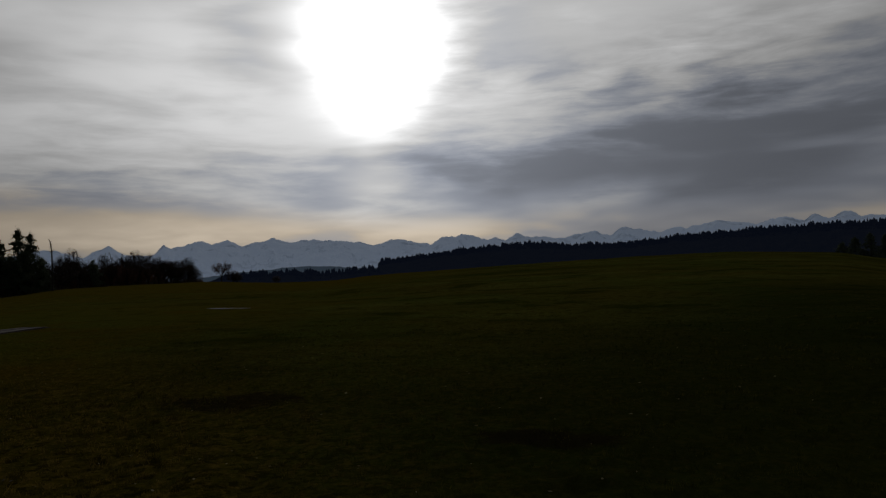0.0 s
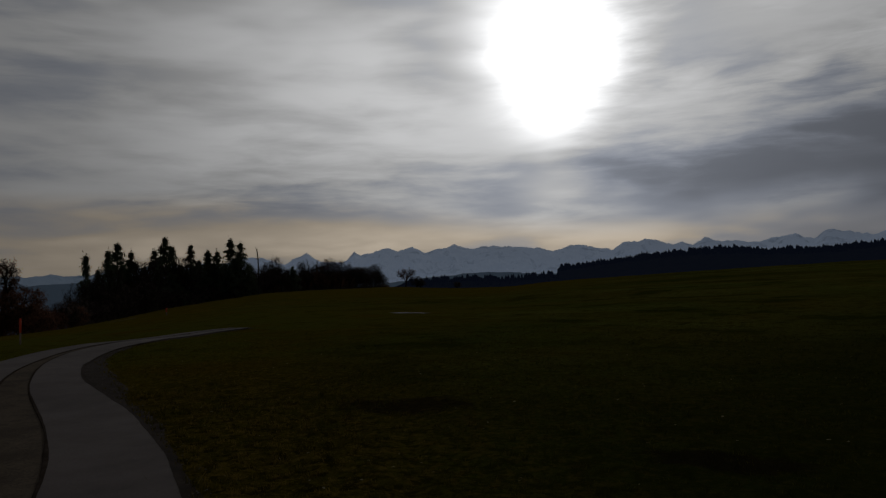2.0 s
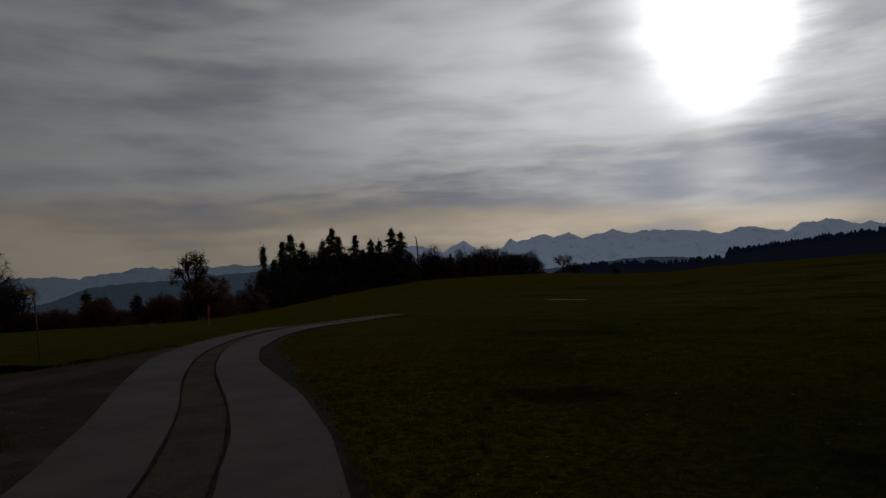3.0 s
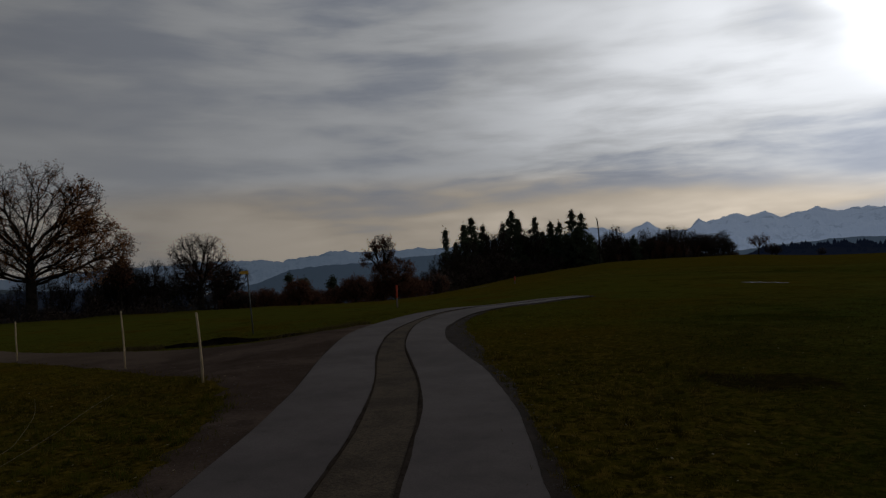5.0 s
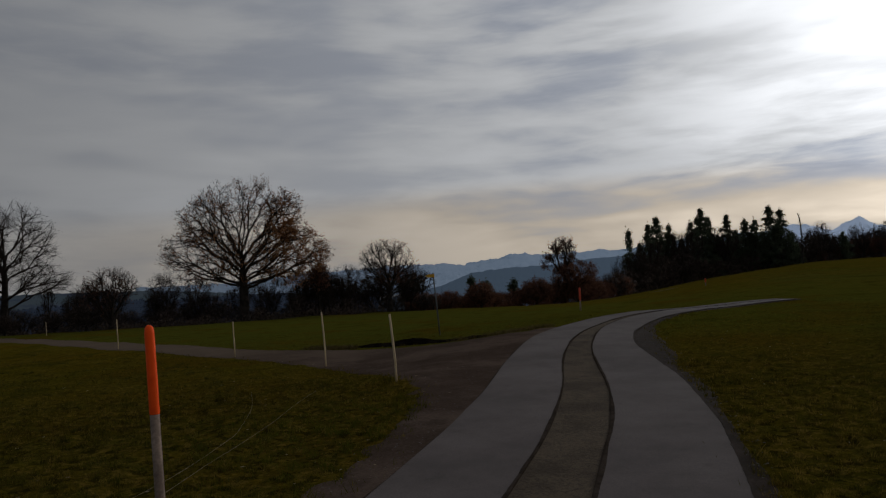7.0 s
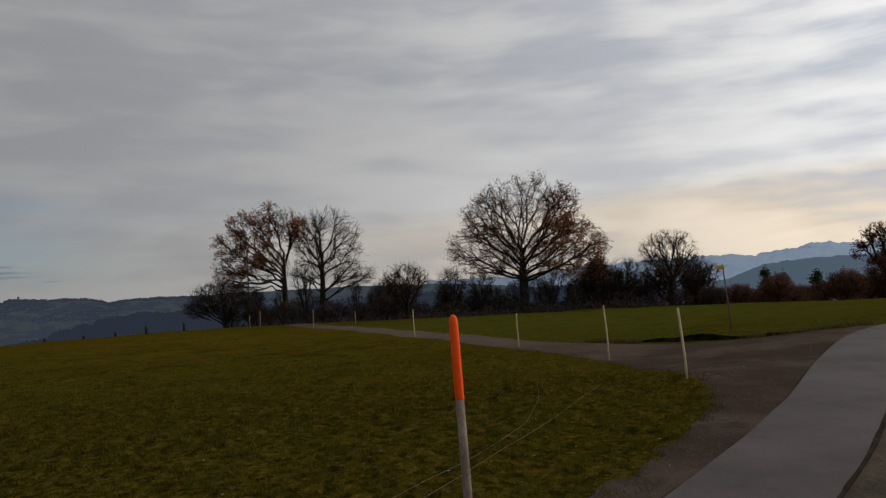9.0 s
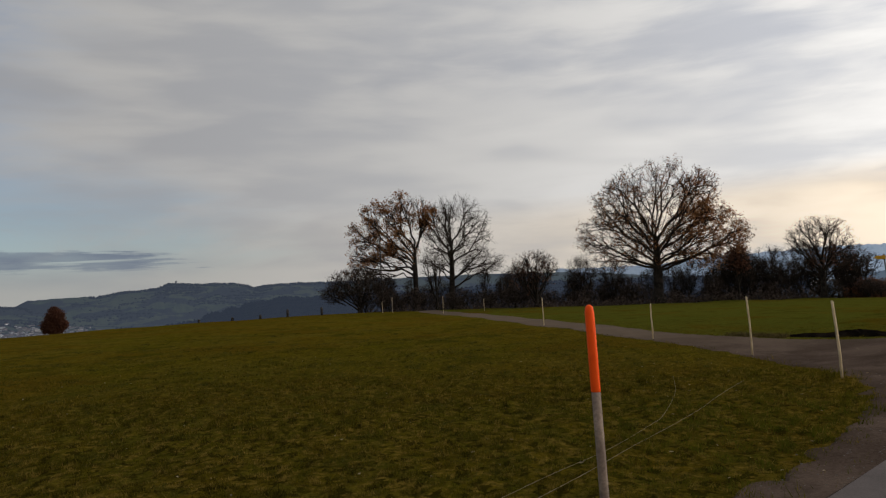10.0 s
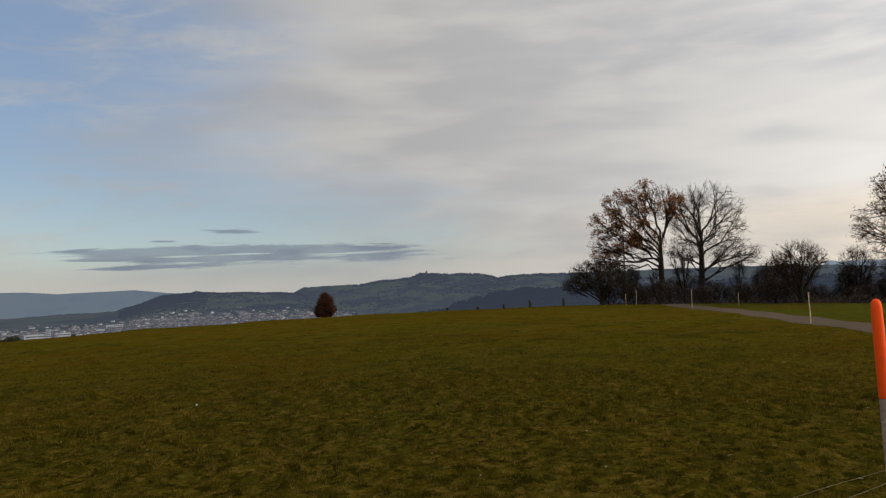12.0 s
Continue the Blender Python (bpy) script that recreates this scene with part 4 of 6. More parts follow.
def grow(blobs, trunk, n=1500, seed=1, limbs=12, low=0.45, lean=(0, 0), shell=0.5, uneven=0.3, wild=0.05, bow=0.45, lift=0.0, clump=0.0, step=0.55):
    """A branching frame: the crown's points are shared out among the limbs, and each limb forks again and again
    until every fork holds one point. blobs: (x, y, z, rx, ry, rz, share). Returns nodes, parents, random numbers."""
    rng = np.random.default_rng(seed)
    pts = []
    for bx, by, bz, rx, ry, rz, share in blobs:
        q = rng.normal(size=(int(n * share), 3))
        q = q / np.linalg.norm(q, axis=1)[:, None] * rng.uniform(0.12, 1.0, (len(q), 1)) ** shell
        pts.append(q * [rx, ry, rz] + [bx, by, bz])
    P = np.concatenate(pts)
    if clump:
        # sprays: points drawn together in loose bunches, with air between them
        C = P[rng.choice(len(P), max(12, len(P) // 16), replace=False)]
        near = np.linalg.norm(P[:, None] - C[None], axis=2).argmin(1)
        P = P + (C[near] - P) * clump
    P = P[P[:, 2] > 0.5]
    nodes, parent = [np.zeros(3)], [-1]
    k = max(4, int(trunk / 0.3))
    sway = rng.normal(0, 0.02, (k + 1, 2)).cumsum(0) * min(1.0, trunk / 4)
    for i in range(1, k + 1):
        f = i / k
        nodes.append(np.array([lean[0] * f + sway[i, 0] - sway[0, 0], lean[1] * f + sway[i, 1] - sway[0, 1], trunk * f]))
        parent.append(i - 1)
    stem = np.array(nodes)

    def run(start, heading_in, goal):
        """A bent branch from a node to a goal; returns the last node and its heading."""
        a = nodes[start]
        d = np.linalg.norm(goal - a)
        m = max(1, min(7, int(d / step)))
        ctrl = a + heading_in * d * bow
        last = start
        for j in range(1, m + 1):
            t = j / m
            p = a * (1 - t) ** 2 + ctrl * 2 * t * (1 - t) + goal * t * t
            if j < m:
                p = p + rng.normal(0, wild * d / m ** 0.5, 3)
            nodes.append(p)
            parent.append(last)
            last = len(nodes) - 1
        h = nodes[last] - nodes[parent[last]]
        return last, h / (np.linalg.norm(h) + 1e-9)

    def halves(S):
        c = S - S.mean(0)
        axis = np.linalg.svd(c, full_matrices=False)[2][0] + rng.normal(0, 0.25, 3)
        order = np.argsort(c @ axis)
        cut = int(np.clip(round(len(S) * rng.uniform(uneven, 1 - uneven)), 1, len(S) - 1))
        return S[order[:cut]], S[order[cut:]]

    # limbs by direction from the stem
    hub = stem[int(k * (low + 1) / 2)]
    ways = P - hub
    ways = ways / (np.linalg.norm(ways, axis=1)[:, None] + 1e-9)
    mids = ways[rng.choice(len(ways), limbs, replace=False)]
    for it in range(6):
        near = (ways @ mids.T).argmax(1)
        mids = np.array([ways[near == j].mean(0) if (near == j).any() else mids[j] for j in range(limbs)])
        mids = mids / (np.linalg.norm(mids, axis=1)[:, None] + 1e-9)
    rank = np.argsort(np.argsort(mids[:, 2])) / max(1, limbs - 1)
    todo = []
    for j in range(limbs):
        S = P[near == j]
        if len(S):
            at = int(np.clip(round(k * (low + (1 - low) * rank[j] + rng.normal(0, 0.04))), 1, k))
            out = mids[j] * 0.75 + [0, 0, 0.45 + lift]
            todo.append((at, out / np.linalg.norm(out), S))
    while todo:
        at, way, S = todo.pop()
        if len(S) == 1:
            run(at, way, S[0])
            continue
        c = S.mean(0)
        f = rng.uniform(0.30, 0.48) if len(S) > 3 else rng.uniform(0.45, 0.65)
        end, h = run(at, way, nodes[at] + (c - nodes[at]) * f)
        a, b = halves(S)
        todo += [(end, h, a), (end, h, b)]
    return np.array(nodes), np.array(parent), rng, k


def thickness(N, parent, tip, trunk_r, power=2.3):
    r = np.full(len(N), 0.0)
    kids = np.bincount(parent[1:], minlength=len(N))
    for i in range(len(N) - 1, 0, -1):
        if kids[i] == 0:
            r[i] = tip ** power
        r[parent[i]] += r[i]
    r = r ** (1 / power)
    r = tip + (r - tip) * (trunk_r - tip) / max(r[0] - tip, 1e-6)
    return np.maximum(r, tip), kids


def tree(name, at, label, category, blobs, trunk, trunk_r, leaves=None, leaf_mat=None, twig=0.6, twigs=2, tip=0.014, leaf=0.12, turn=0.0, group="", scale=1.0, **kw):
    """A leafless or half-leafless tree: trunk, limbs with twigs, and withered leaves where leaves(p) says so."""
    N, parent, rng, stem = grow(blobs, trunk, **kw)
    R, kids = thickness(N, parent, tip, trunk_r)
    e = thing(name, at, label, category, group, turn=turn)
    e.scale = (scale,) * 3
    idx = np.arange(1, len(N))
    A, B, ra, rb = N[parent[idx]], N[idx], R[parent[idx]], R[idx]
    ra = np.minimum(ra, rb * 1.5 + 0.01)
    if trunk_r > 0:
        flare = 1 + 0.9 * np.exp(-A[:, 2] / (trunk_r * 1.6))
        low = (A[:, 2] < trunk * 0.9) & (rb > trunk_r * 0.6)
        ra, rb = np.where(low, ra * flare, ra), np.where(low, rb * (1 + 0.9 * np.exp(-B[:, 2] / (trunk_r * 1.6))), rb)
    big = rb > max(trunk_r * 0.28, tip * 1.6)

    def within(p, slack=1.06):
        q = np.stack([((p[:, 0] - x) / rx) ** 2 + ((p[:, 1] - y) / ry) ** 2 + ((p[:, 2] - z) / rz) ** 2 for x, y, z, rx, ry, rz, share in blobs])
        return (q.min(0) < slack) | (p[:, 2] < trunk)
    fits = within(B)
    lo = A.copy()
    lo[0, 2] -= 0.4
    root = np.zeros(len(N), int)
    for i in range(stem + 1, len(N)):
        root[i] = i if parent[i] <= stem else root[parent[i]]
    root = root[idx] if trunk_r > 0.17 else np.zeros(len(idx), int)
    for limb in np.unique(root[big]):
        pick = big & (root == limb)
        if trunk_r > 0.17 and not limb:
            V, F = stem_tube(np.vstack([lo[pick][:1], B[pick]]), np.concatenate([ra[pick][:1], rb[pick]]), 12)
        else:
            V, F = tubes(lo[pick], B[pick], ra[pick], rb[pick], 8)
        part("limb" if limb else "trunk", mesh_of("limb" if limb else "trunk", V, F, BARK, True), e)
    slim = ~big & fits
    V, F = tubes(A[slim], B[slim], ra[slim], rb[slim], 4)
    # fine twigs on every thin branch
    thin = np.where(R < tip * 2.2)[0]
    src = np.repeat(thin, twigs)
    d = B[np.maximum(src - 1, 0)] - A[np.maximum(src - 1, 0)]
    d = d / (np.linalg.norm(d, axis=1)[:, None] + 1e-9) + rng.normal(0, 0.65, (len(src), 3)) + [0, 0, 0.12]
    d /= np.linalg.norm(d, axis=1)[:, None]
    L = twig * rng.uniform(0.35, 1.2, (len(src), 1))
    M = N[src] + d * L * 0.5
    E = M + (d + rng.normal(0, 0.35, d.shape)) * L * 0.5
    kept = within(E, 1.12)
    src, M, E = src[kept], M[kept], E[kept]
    w = np.full(len(src), tip * 0.62)
    for a, b, r0, r1 in ((N[src], M, w, w * 0.75), (M, E, w * 0.75, w * 0.4)):
        V2, F2 = tubes(a, b, r0, r1, 3)
        F = np.concatenate([F, F2 + len(V)]) if len(V) else F2
        V = np.concatenate([V, V2])
    part("crown", mesh_of("crown", V, F, TWIG), e, "bare limbs and fine twigs")
    if leaves:
        keep = rng.uniform(size=len(E)) < np.array([leaves(p) for p in E])
        c = np.repeat(E[keep], 5, axis=0) + rng.normal(0, leaf * 1.5, (keep.sum() * 5, 3))
        if len(c):
            V, F = cards(c, leaf, rng)
            part("foliage", mesh_of("foliage", V, F, leaf_mat), e, "clinging brown withered leaves")
    return e


def aim(az):
    """Turn that lays a tree's own x axis across the line of sight, to the right."""
    return radians(az)


def bunches(p, fx, fz):
    return math.sin(p[0] * fx + 0.6 * p[1]) * math.sin(p[2] * fz + p[1] * 1.3)


OAK_R = 64.0
oak = tree("oak", spot(78.4, OAK_R), "broad old oak, nearly bare, brown leaves on one side", "tree",
           [(0.3, 0, 8.2, 5.5, 5.2, 5.0, 0.50), (-3.5, 0, 6.1, 3.6, 3.6, 2.9, 0.22), (4.3, 0, 5.8, 3.8, 3.6, 2.8, 0.25), (3.7, 0, 9.5, 2.3, 2.6, 2.3, 0.10), (-3.0, 0, 9.3, 2.5, 2.6, 2.2, 0.10)],
           5.8, 0.40, lambda p: (0.46 if bunches(p, 1.5, 1.7) > -0.3 else 0.10) if p[0] > 2.6 and p[2] < 9.3 and p[0] * 0.9 + 3.4 > p[2] * 0.6 else (0.15 if p[0] > 0 else 0.10), OAK_LEAF,
           twig=0.36, twigs=5, tip=0.0098, leaf=0.07, turn=aim(78.4), scale=0.96, n=2500, seed=4, limbs=20, low=0.5, shell=0.32, clump=0.24)
TW = 72.0
tree("oak_sapling", spot(97.06, TW), "forked oak with orange-brown leaves in bunches", "tree",
     [(-3.2, 0, 8.5, 3.4, 3.2, 3.1, 0.46), (-5.0, 0, 5.9, 2.1, 2.2, 1.9, 0.22), (-0.5, 0, 9.9, 2.3, 2.2, 2.4, 0.22), (1.5, 0, 9.0, 1.4, 1.5, 1.9, 0.10), (-1.6, 0, 6.0, 2.6, 2.0, 1.6, 0.20), (-5.2, 0, 4.2, 2.0, 2.0, 1.0, 0.12)],
     6.2, 0.25, lambda p: (0.52 if bunches(p, 1.2, 1.5) > 0.14 else 0.06) if p[2] > 4.8 else 0.03, OAK_LEAF,
     twig=0.45, twigs=3, tip=0.0085, leaf=0.09, turn=aim(97), n=1400, seed=9, limbs=13, low=0.5, shell=0.6, clump=0.42, wild=0.12, bow=0.6)
tree("ash_tree", spot(94.23, TW + 2), "bare ash with a fan of fine upright branches", "tree",
     [(0.8, 0, 8.2, 3.9, 3.6, 4.1, 0.62), (3.2, 0, 5.0, 2.6, 2.4, 1.5, 0.20), (-1.3, 0, 9.4, 2.0, 2.0, 2.3, 0.16), (-1.6, 0, 5.4, 2.0, 2.0, 1.2, 0.10)],
     7.0, 0.29, None, None,
     twig=0.55, twigs=4, tip=0.0082, turn=aim(94), n=1500, seed=12, limbs=17, low=0.42, shell=0.42, lift=0.0, clump=0.12, wild=0.10, bow=0.6)
tree("young_ash", spot(95.45, TW - 1), "slim forked bare young tree", "tree",
     [(-0.3, 0, 4.3, 1.5, 1.3, 2.0, 1.0)], 1.8, 0.12, None, None,
     twig=0.4, twigs=2, tip=0.009, turn=aim(95), n=150, seed=15, limbs=4, low=0.3, lift=0.6, clump=0.3, wild=0.09)
tree("lime_tree", spot(67.2, 68), "round bare tree with a brown ivy-clad stem", "tree",
     [(-0.1, 0, 4.9, 2.8, 2.6, 2.1, 0.8), (1.8, 0, 3.4, 1.9, 1.8, 1.2, 0.25), (-1.4, 0, 3.6, 1.5, 1.6, 1.2, 0.2)], 3.4, 0.20, lambda p: 0.22 if math.hypot(p[0] - 0.2, p[1]) < 1.4 and p[2] < 4.2 else 0.03, RUST_LEAF,
     twig=0.38, twigs=4, tip=0.0070, leaf=0.06, turn=aim(67), n=950, seed=17, limbs=14, low=0.3, lift=0.2, shell=0.45, clump=0.2, wild=0.09)
tree("maple_tree", spot(53.4, 88), "dark-leaved hedgerow tree with a ragged crown", "tree",
     [(0.0, 0, 6.4, 1.9, 1.9, 1.8, 0.6), (1.2, 0, 3.2, 3.0, 2.6, 2.3, 0.7), (-2.0, 0, 5.6, 0.9, 0.9, 1.3, 0.08)], 3.6, 0.25, lambda p: 0.6 if p[2] < 5.0 else (0.22 if bunches(p, 2.4, 2.6) > 0.1 else 0.02), RUST_LEAF,
     twig=0.4, twigs=3, tip=0.010, leaf=0.09, turn=aim(53), n=900, seed=21, limbs=9, low=0.35, clump=0.4)
tree("rowan", spot(72.7, 67), "small hedge tree holding a ball of orange-brown leaves", "tree",
     [(0, 0, 3.7, 1.2, 1.1, 1.2, 1.0)], 2.3, 0.10, lambda p: 0.22, RUST_LEAF, twig=0.35, twigs=4, tip=0.009, leaf=0.09, turn=aim(72), n=240, seed=19, limbs=6, low=0.5)
tree("hawthorn", spot(87.6, 66), "bare many-stemmed hawthorn in a hedge", "tree",
     [(0, 0, 3.5, 2.4, 2.2, 1.8, 0.8), (-1.0, 0, 2.6, 1.5, 1.6, 1.3, 0.3)], 0.8, 0.19, lambda p: 0.04, RUST_LEAF,
     twig=0.45, twigs=5, tip=0.008, leaf=0.07, turn=aim(87), n=620, seed=23, limbs=11, low=0.2, lift=0.35, clump=0.25, wild=0.1)
tree("blackthorn", spot(101.5, 68), "dark spreading blackthorn at the end of a hedge", "tree",
     [(-0.6, 0, 2.7, 2.6, 2.2, 1.6, 1.0), (-2.0, 0, 1.9, 1.8, 1.6, 1.0, 0.4), (1.0, 0, 2.2, 1.6, 1.6, 1.6, 0.3)], 0.6, 0.18, lambda p: 0.10, SCRUB,
     twig=0.45, twigs=4, tip=0.009, leaf=0.06, turn=aim(101.5), n=620, seed=25, limbs=9, low=0.2, lift=0.2)
# a compact russet tree that stands alone behind the crest
hb = spot(123.15, 104)
tree("hornbeam", (hb.x, hb.y, 1.6 + 104 * math.tan(radians(-2.95))), "compact tree in dense red-brown autumn leaf", "tree",
     [(0, 0, 1.5, 1.5, 1.5, 1.2, 0.6), (0, 0, 2.6, 1.1, 1.1, 1.0, 0.35), (0, 0, 3.4, 0.5, 0.5, 0.5, 0.12)], 0.6, 0.12, lambda p: 0.75, HORNBEAM_LEAF,
     twig=0.34, twigs=5, tip=0.012, leaf=0.085, n=700, seed=27, clump=0.4, limbs=10, low=0.2, lift=0.5)
tree("pasture_tree", spot(25.05, 212), "lone small tree on the field crest", "tree",
     [(0, 0, 3.7, 3.2, 3.0, 1.9, 1.0)], 1.7, 0.16, lambda p: 0.13, RUST_LEAF, twig=0.6, twigs=3, tip=0.018, leaf=0.14, n=200, seed=31, limbs=7, low=0.5)

# hedge and copse: a few kinds, each copied along the crest
THICKET = tree("thicket_tree", spot(84.0, 72), "bare dark hedgerow tree in a thicket", "tree",
               [(0, 0, 3.9, 1.9, 1.8, 1.9, 1.0), (0.6, 0, 2.4, 1.5, 1.4, 1.2, 0.3)], 1.5, 0.11, lambda p: 0.03, SCRUB, twig=0.5, twigs=6, tip=0.008, leaf=0.06, n=260, seed=41, limbs=7, low=0.3, lift=0.6, clump=0.25, group="hedgerow trees")
SLENDER = tree("slender_tree", spot(72.4, 74), "slender bare tree leaning over a hedge", "tree",
               [(0.2, 0, 4.4, 1.2, 1.2, 2.0, 1.0), (-0.5, 0, 2.8, 0.9, 0.9, 1.0, 0.2)], 2.4, 0.09, None, None, twig=0.5, twigs=6, tip=0.008, n=170, seed=42, limbs=6, low=0.4, lift=0.7, lean=(0.35, 0.1), clump=0.3, wild=0.08, group="hedgerow trees")
SHRUB = tree("hedge_shrub", spot(82.0, 70), "tangled bare brown hedge shrub", "shrub",
             [(0, 0, 1.5, 1.8, 1.5, 1.2, 1.0)], 0.35, 0.07, lambda p: 0.10, SCRUB, twig=0.4, twigs=7, tip=0.0075, leaf=0.06, n=240, seed=43, limbs=8, low=0.2, lift=0.6, group="hedge shrubs")
RUSSET = tree("russet_shrub", spot(60.0, 74), "rust-leaved beech shrub in a hedge", "shrub",
              [(0, 0, 1.4, 1.9, 1.6, 1.2, 1.0)], 0.35, 0.08, lambda p: 0.42, RUST_LEAF, twig=0.4, twigs=5, tip=0.009, leaf=0.065, n=320, seed=45, limbs=8, low=0.2, lift=0.5, group="hedge shrubs")
BIRCH = tree("copse_tree", spot(35.2, 165), "bare grey copse tree", "tree",
             [(0, 0, 5.6, 2.4, 2.4, 3.0, 1.0)], 2.8, 0.16, lambda p: 0.03, SCRUB, twig=0.7, twigs=4, tip=0.013, leaf=0.1, n=300, seed=47, limbs=8, low=0.35, lift=0.7, clump=0.2, group="copse trees")


def copies(source, places, rng):
    for az, r, s in places:
        copy_thing(source, Matrix.Translation(spot(az, r)) @ Matrix.Rotation(rng.uniform(0, 6.28), 4, "Z") @ Matrix.Diagonal((s * rng.uniform(0.9, 1.15), s * rng.uniform(0.9, 1.15), s, 1)))


rng = random.Random(7)
copies(THICKET, [(a + rng.uniform(-0.7, 0.7), 68 + rng.uniform(1, 24), rng.uniform(0.5, 0.9)) for a in np.arange(65, 100, 1.5)], rng)
copies(SLENDER, [(a + rng.uniform(-0.8, 0.8), 68 + rng.uniform(0, 18), rng.uniform(0.5, 0.9)) for a in np.arange(65, 100, 1.7)], rng)
copies(THICKET, [(81.8, 70, 0.85), (76.2, 70, 0.8), (73.0, 72, 0.9), (70.6, 72, 0.95), (65.5, 74, 0.8), (84.6, 72, 0.75), (99.5, 72, 0.7)], rng)
copies(THICKET, [(a + rng.uniform(-0.3, 0.3), 70 + rng.uniform(0, 8), rng.uniform(0.72, 0.9)) for a in np.arange(65.8, 74.5, 0.75)], rng)
copies(SHRUB, [(a + rng.uniform(-0.4, 0.4), 67 + rng.uniform(0, 9), rng.uniform(0.45, 0.9)) for a in np.arange(64, 101, 0.9)], rng)
copies(RUSSET, [(a + rng.uniform(-0.3, 0.3), float(np.interp(a, GRID, R_T)) + rng.uniform(1, 7), (1.15 if a < 56.5 else 0.72) * rng.uniform(0.75, 1.1)) for a in np.arange(49.5, 65.5, 0.8)], rng)
copies(SHRUB, [(a + rng.uniform(-0.3, 0.3), float(np.interp(a, GRID, R_T)) + rng.uniform(2, 9), rng.uniform(1.2, 2.0)) for a in np.arange(36, 50, 0.8)], rng)
copies(BIRCH, [(48.5, 124, 0.62), (47.6, 128, 0.5), (44.9, 148, 0.85), (44.3, 150, 0.85), (42.0, 150, 0.75), (35.2, 165, 0.62), (34.9, 168, 0.5), (33.5, 176, 0.5), (32.6, 178, 0.56), (31.6, 184, 0.6), (30.9, 186, 0.62), (30.2, 188, 0.6), (29.5, 190, 0.5), (32.0, 190, 0.6), (34.2, 180, 0.45), (33.0, 186, 0.5)], rng)
copies(RUSSET, [(a, float(np.interp(a, GRID, R_T)) + rng.uniform(2, 8), s) for a, s in ((34.4, 1.3), (33.2, 1.7), (32.0, 1.8), (30.8, 1.8), (29.8, 1.7), (35.6, 1.2))], rng)
copies(BIRCH, [(a + rng.uniform(-0.3, 0.3), float(np.interp(a, GRID, R_T)) + rng.uniform(3, 14), s * rng.uniform(0.9, 1.1)) for a, s in ((47.4, 0.8), (45.9, 0.75), (44.5, 0.95), (42.1, 0.95), (40.6, 0.8), (39.8, 0.85), (38.0, 0.8), (33.9, 0.9), (33.3, 0.95), (32.7, 1.0), (32.2, 0.95), (31.7, 1.0), (31.2, 1.08), (30.7, 1.08), (30.3, 1.0), (29.8, 0.9), (29.3, 0.75), (35.6, 0.9), (34.7, 0.8))], rng)
copies(THICKET, [(a + rng.uniform(-0.3, 0.3), float(np.interp(a, GRID, R_T)) + rng.uniform(1, 9), rng.uniform(0.85, 1.25)) for a in np.arange(27.6, 36.5, 0.45)], rng)
copies(SHRUB, [(a, float(np.interp(a, GRID, R_T)) + 3, s) for a, s in ((29.0, 2.2), (28.4, 2.3), (27.9, 2.3), (27.4, 1.9), (27.0, 1.4), (24.2, 1.3), (23.9, 1.0), (21.0, 0.8))], rng)
copies(BIRCH, [(a + rng.uniform(-0.2, 0.2), float(np.interp(a, GRID, R_T)) + rng.uniform(4, 18), s) for a, s in ((48.9, 0.85), (47.9, 0.9), (46.9, 1.05), (44.8, 1.25), (44.2, 1.2), (42.1, 1.15), (41.7, 1.2), (40.6, 1.1), (39.2, 1.1), (38.0, 1.1), (37.3, 0.95), (36.7, 0.9), (35.9, 0.85), (35.2, 1.0))], rng)


def spruce_at(height, width, seed, bare=0.10, ragged=0.52):
    """A spruce: straight stem, whorls of drooping limbs set with needle sprays."""
    rng = np.random.default_rng(seed)
    z = np.linspace(0.0, height, 16)
    x = np.cumsum(rng.normal(0, 0.03, 16))
    S = np.stack([x - x[0], np.zeros(16), z], -1)
    rad = np.linspace(height * 0.016, 0.02, 16)
    stem = tubes(S[:-1], S[1:], rad[:-1], rad[1:], 7)
    A, B, C = [], [], []
    h = height * bare
    while h < height * 0.99:
        f = h / height
        reach = width * (1 - f) ** 0.85 * rng.uniform(1 - ragged, 1 + ragged) + 0.22
        for a in rng.uniform(0, 6.28) + np.arange(5) * 1.257 + rng.normal(0, 0.25, 5):
            if rng.uniform() < 0.28:
                continue
            L = reach * rng.uniform(0.6, 1.15)
            o = np.array([np.interp(h, z, S[:, 0]), 0, h])
            e = o + np.array([math.cos(a) * L, math.sin(a) * L, -L * rng.uniform(0.15, 0.45) + 0.1])
            A.append(o), B.append(e)
            m = int(14 + L * 20)
            t = rng.uniform(0.12, 1.05, (m, 1)) ** 0.8
            C.append(o + (e - o) * t + rng.normal(0, 0.16, (m, 3)) - [0, 0, 0.12])
        h += rng.uniform(0.2, 0.42) * (0.7 + 0.5 * (1 - f))
    C.append(np.array([[x[-1] - x[0], 0, height]]) + rng.normal(0, 1.0, (26, 3)) * [0.16, 0.16, 0.5] - [0, 0, 0.6])
    limbs = tubes(A, B, np.full(len(A), 0.035), np.full(len(A), 0.012), 3)
    return stem, limbs, cards(np.concatenate(C), 0.20, rng, 0.75)


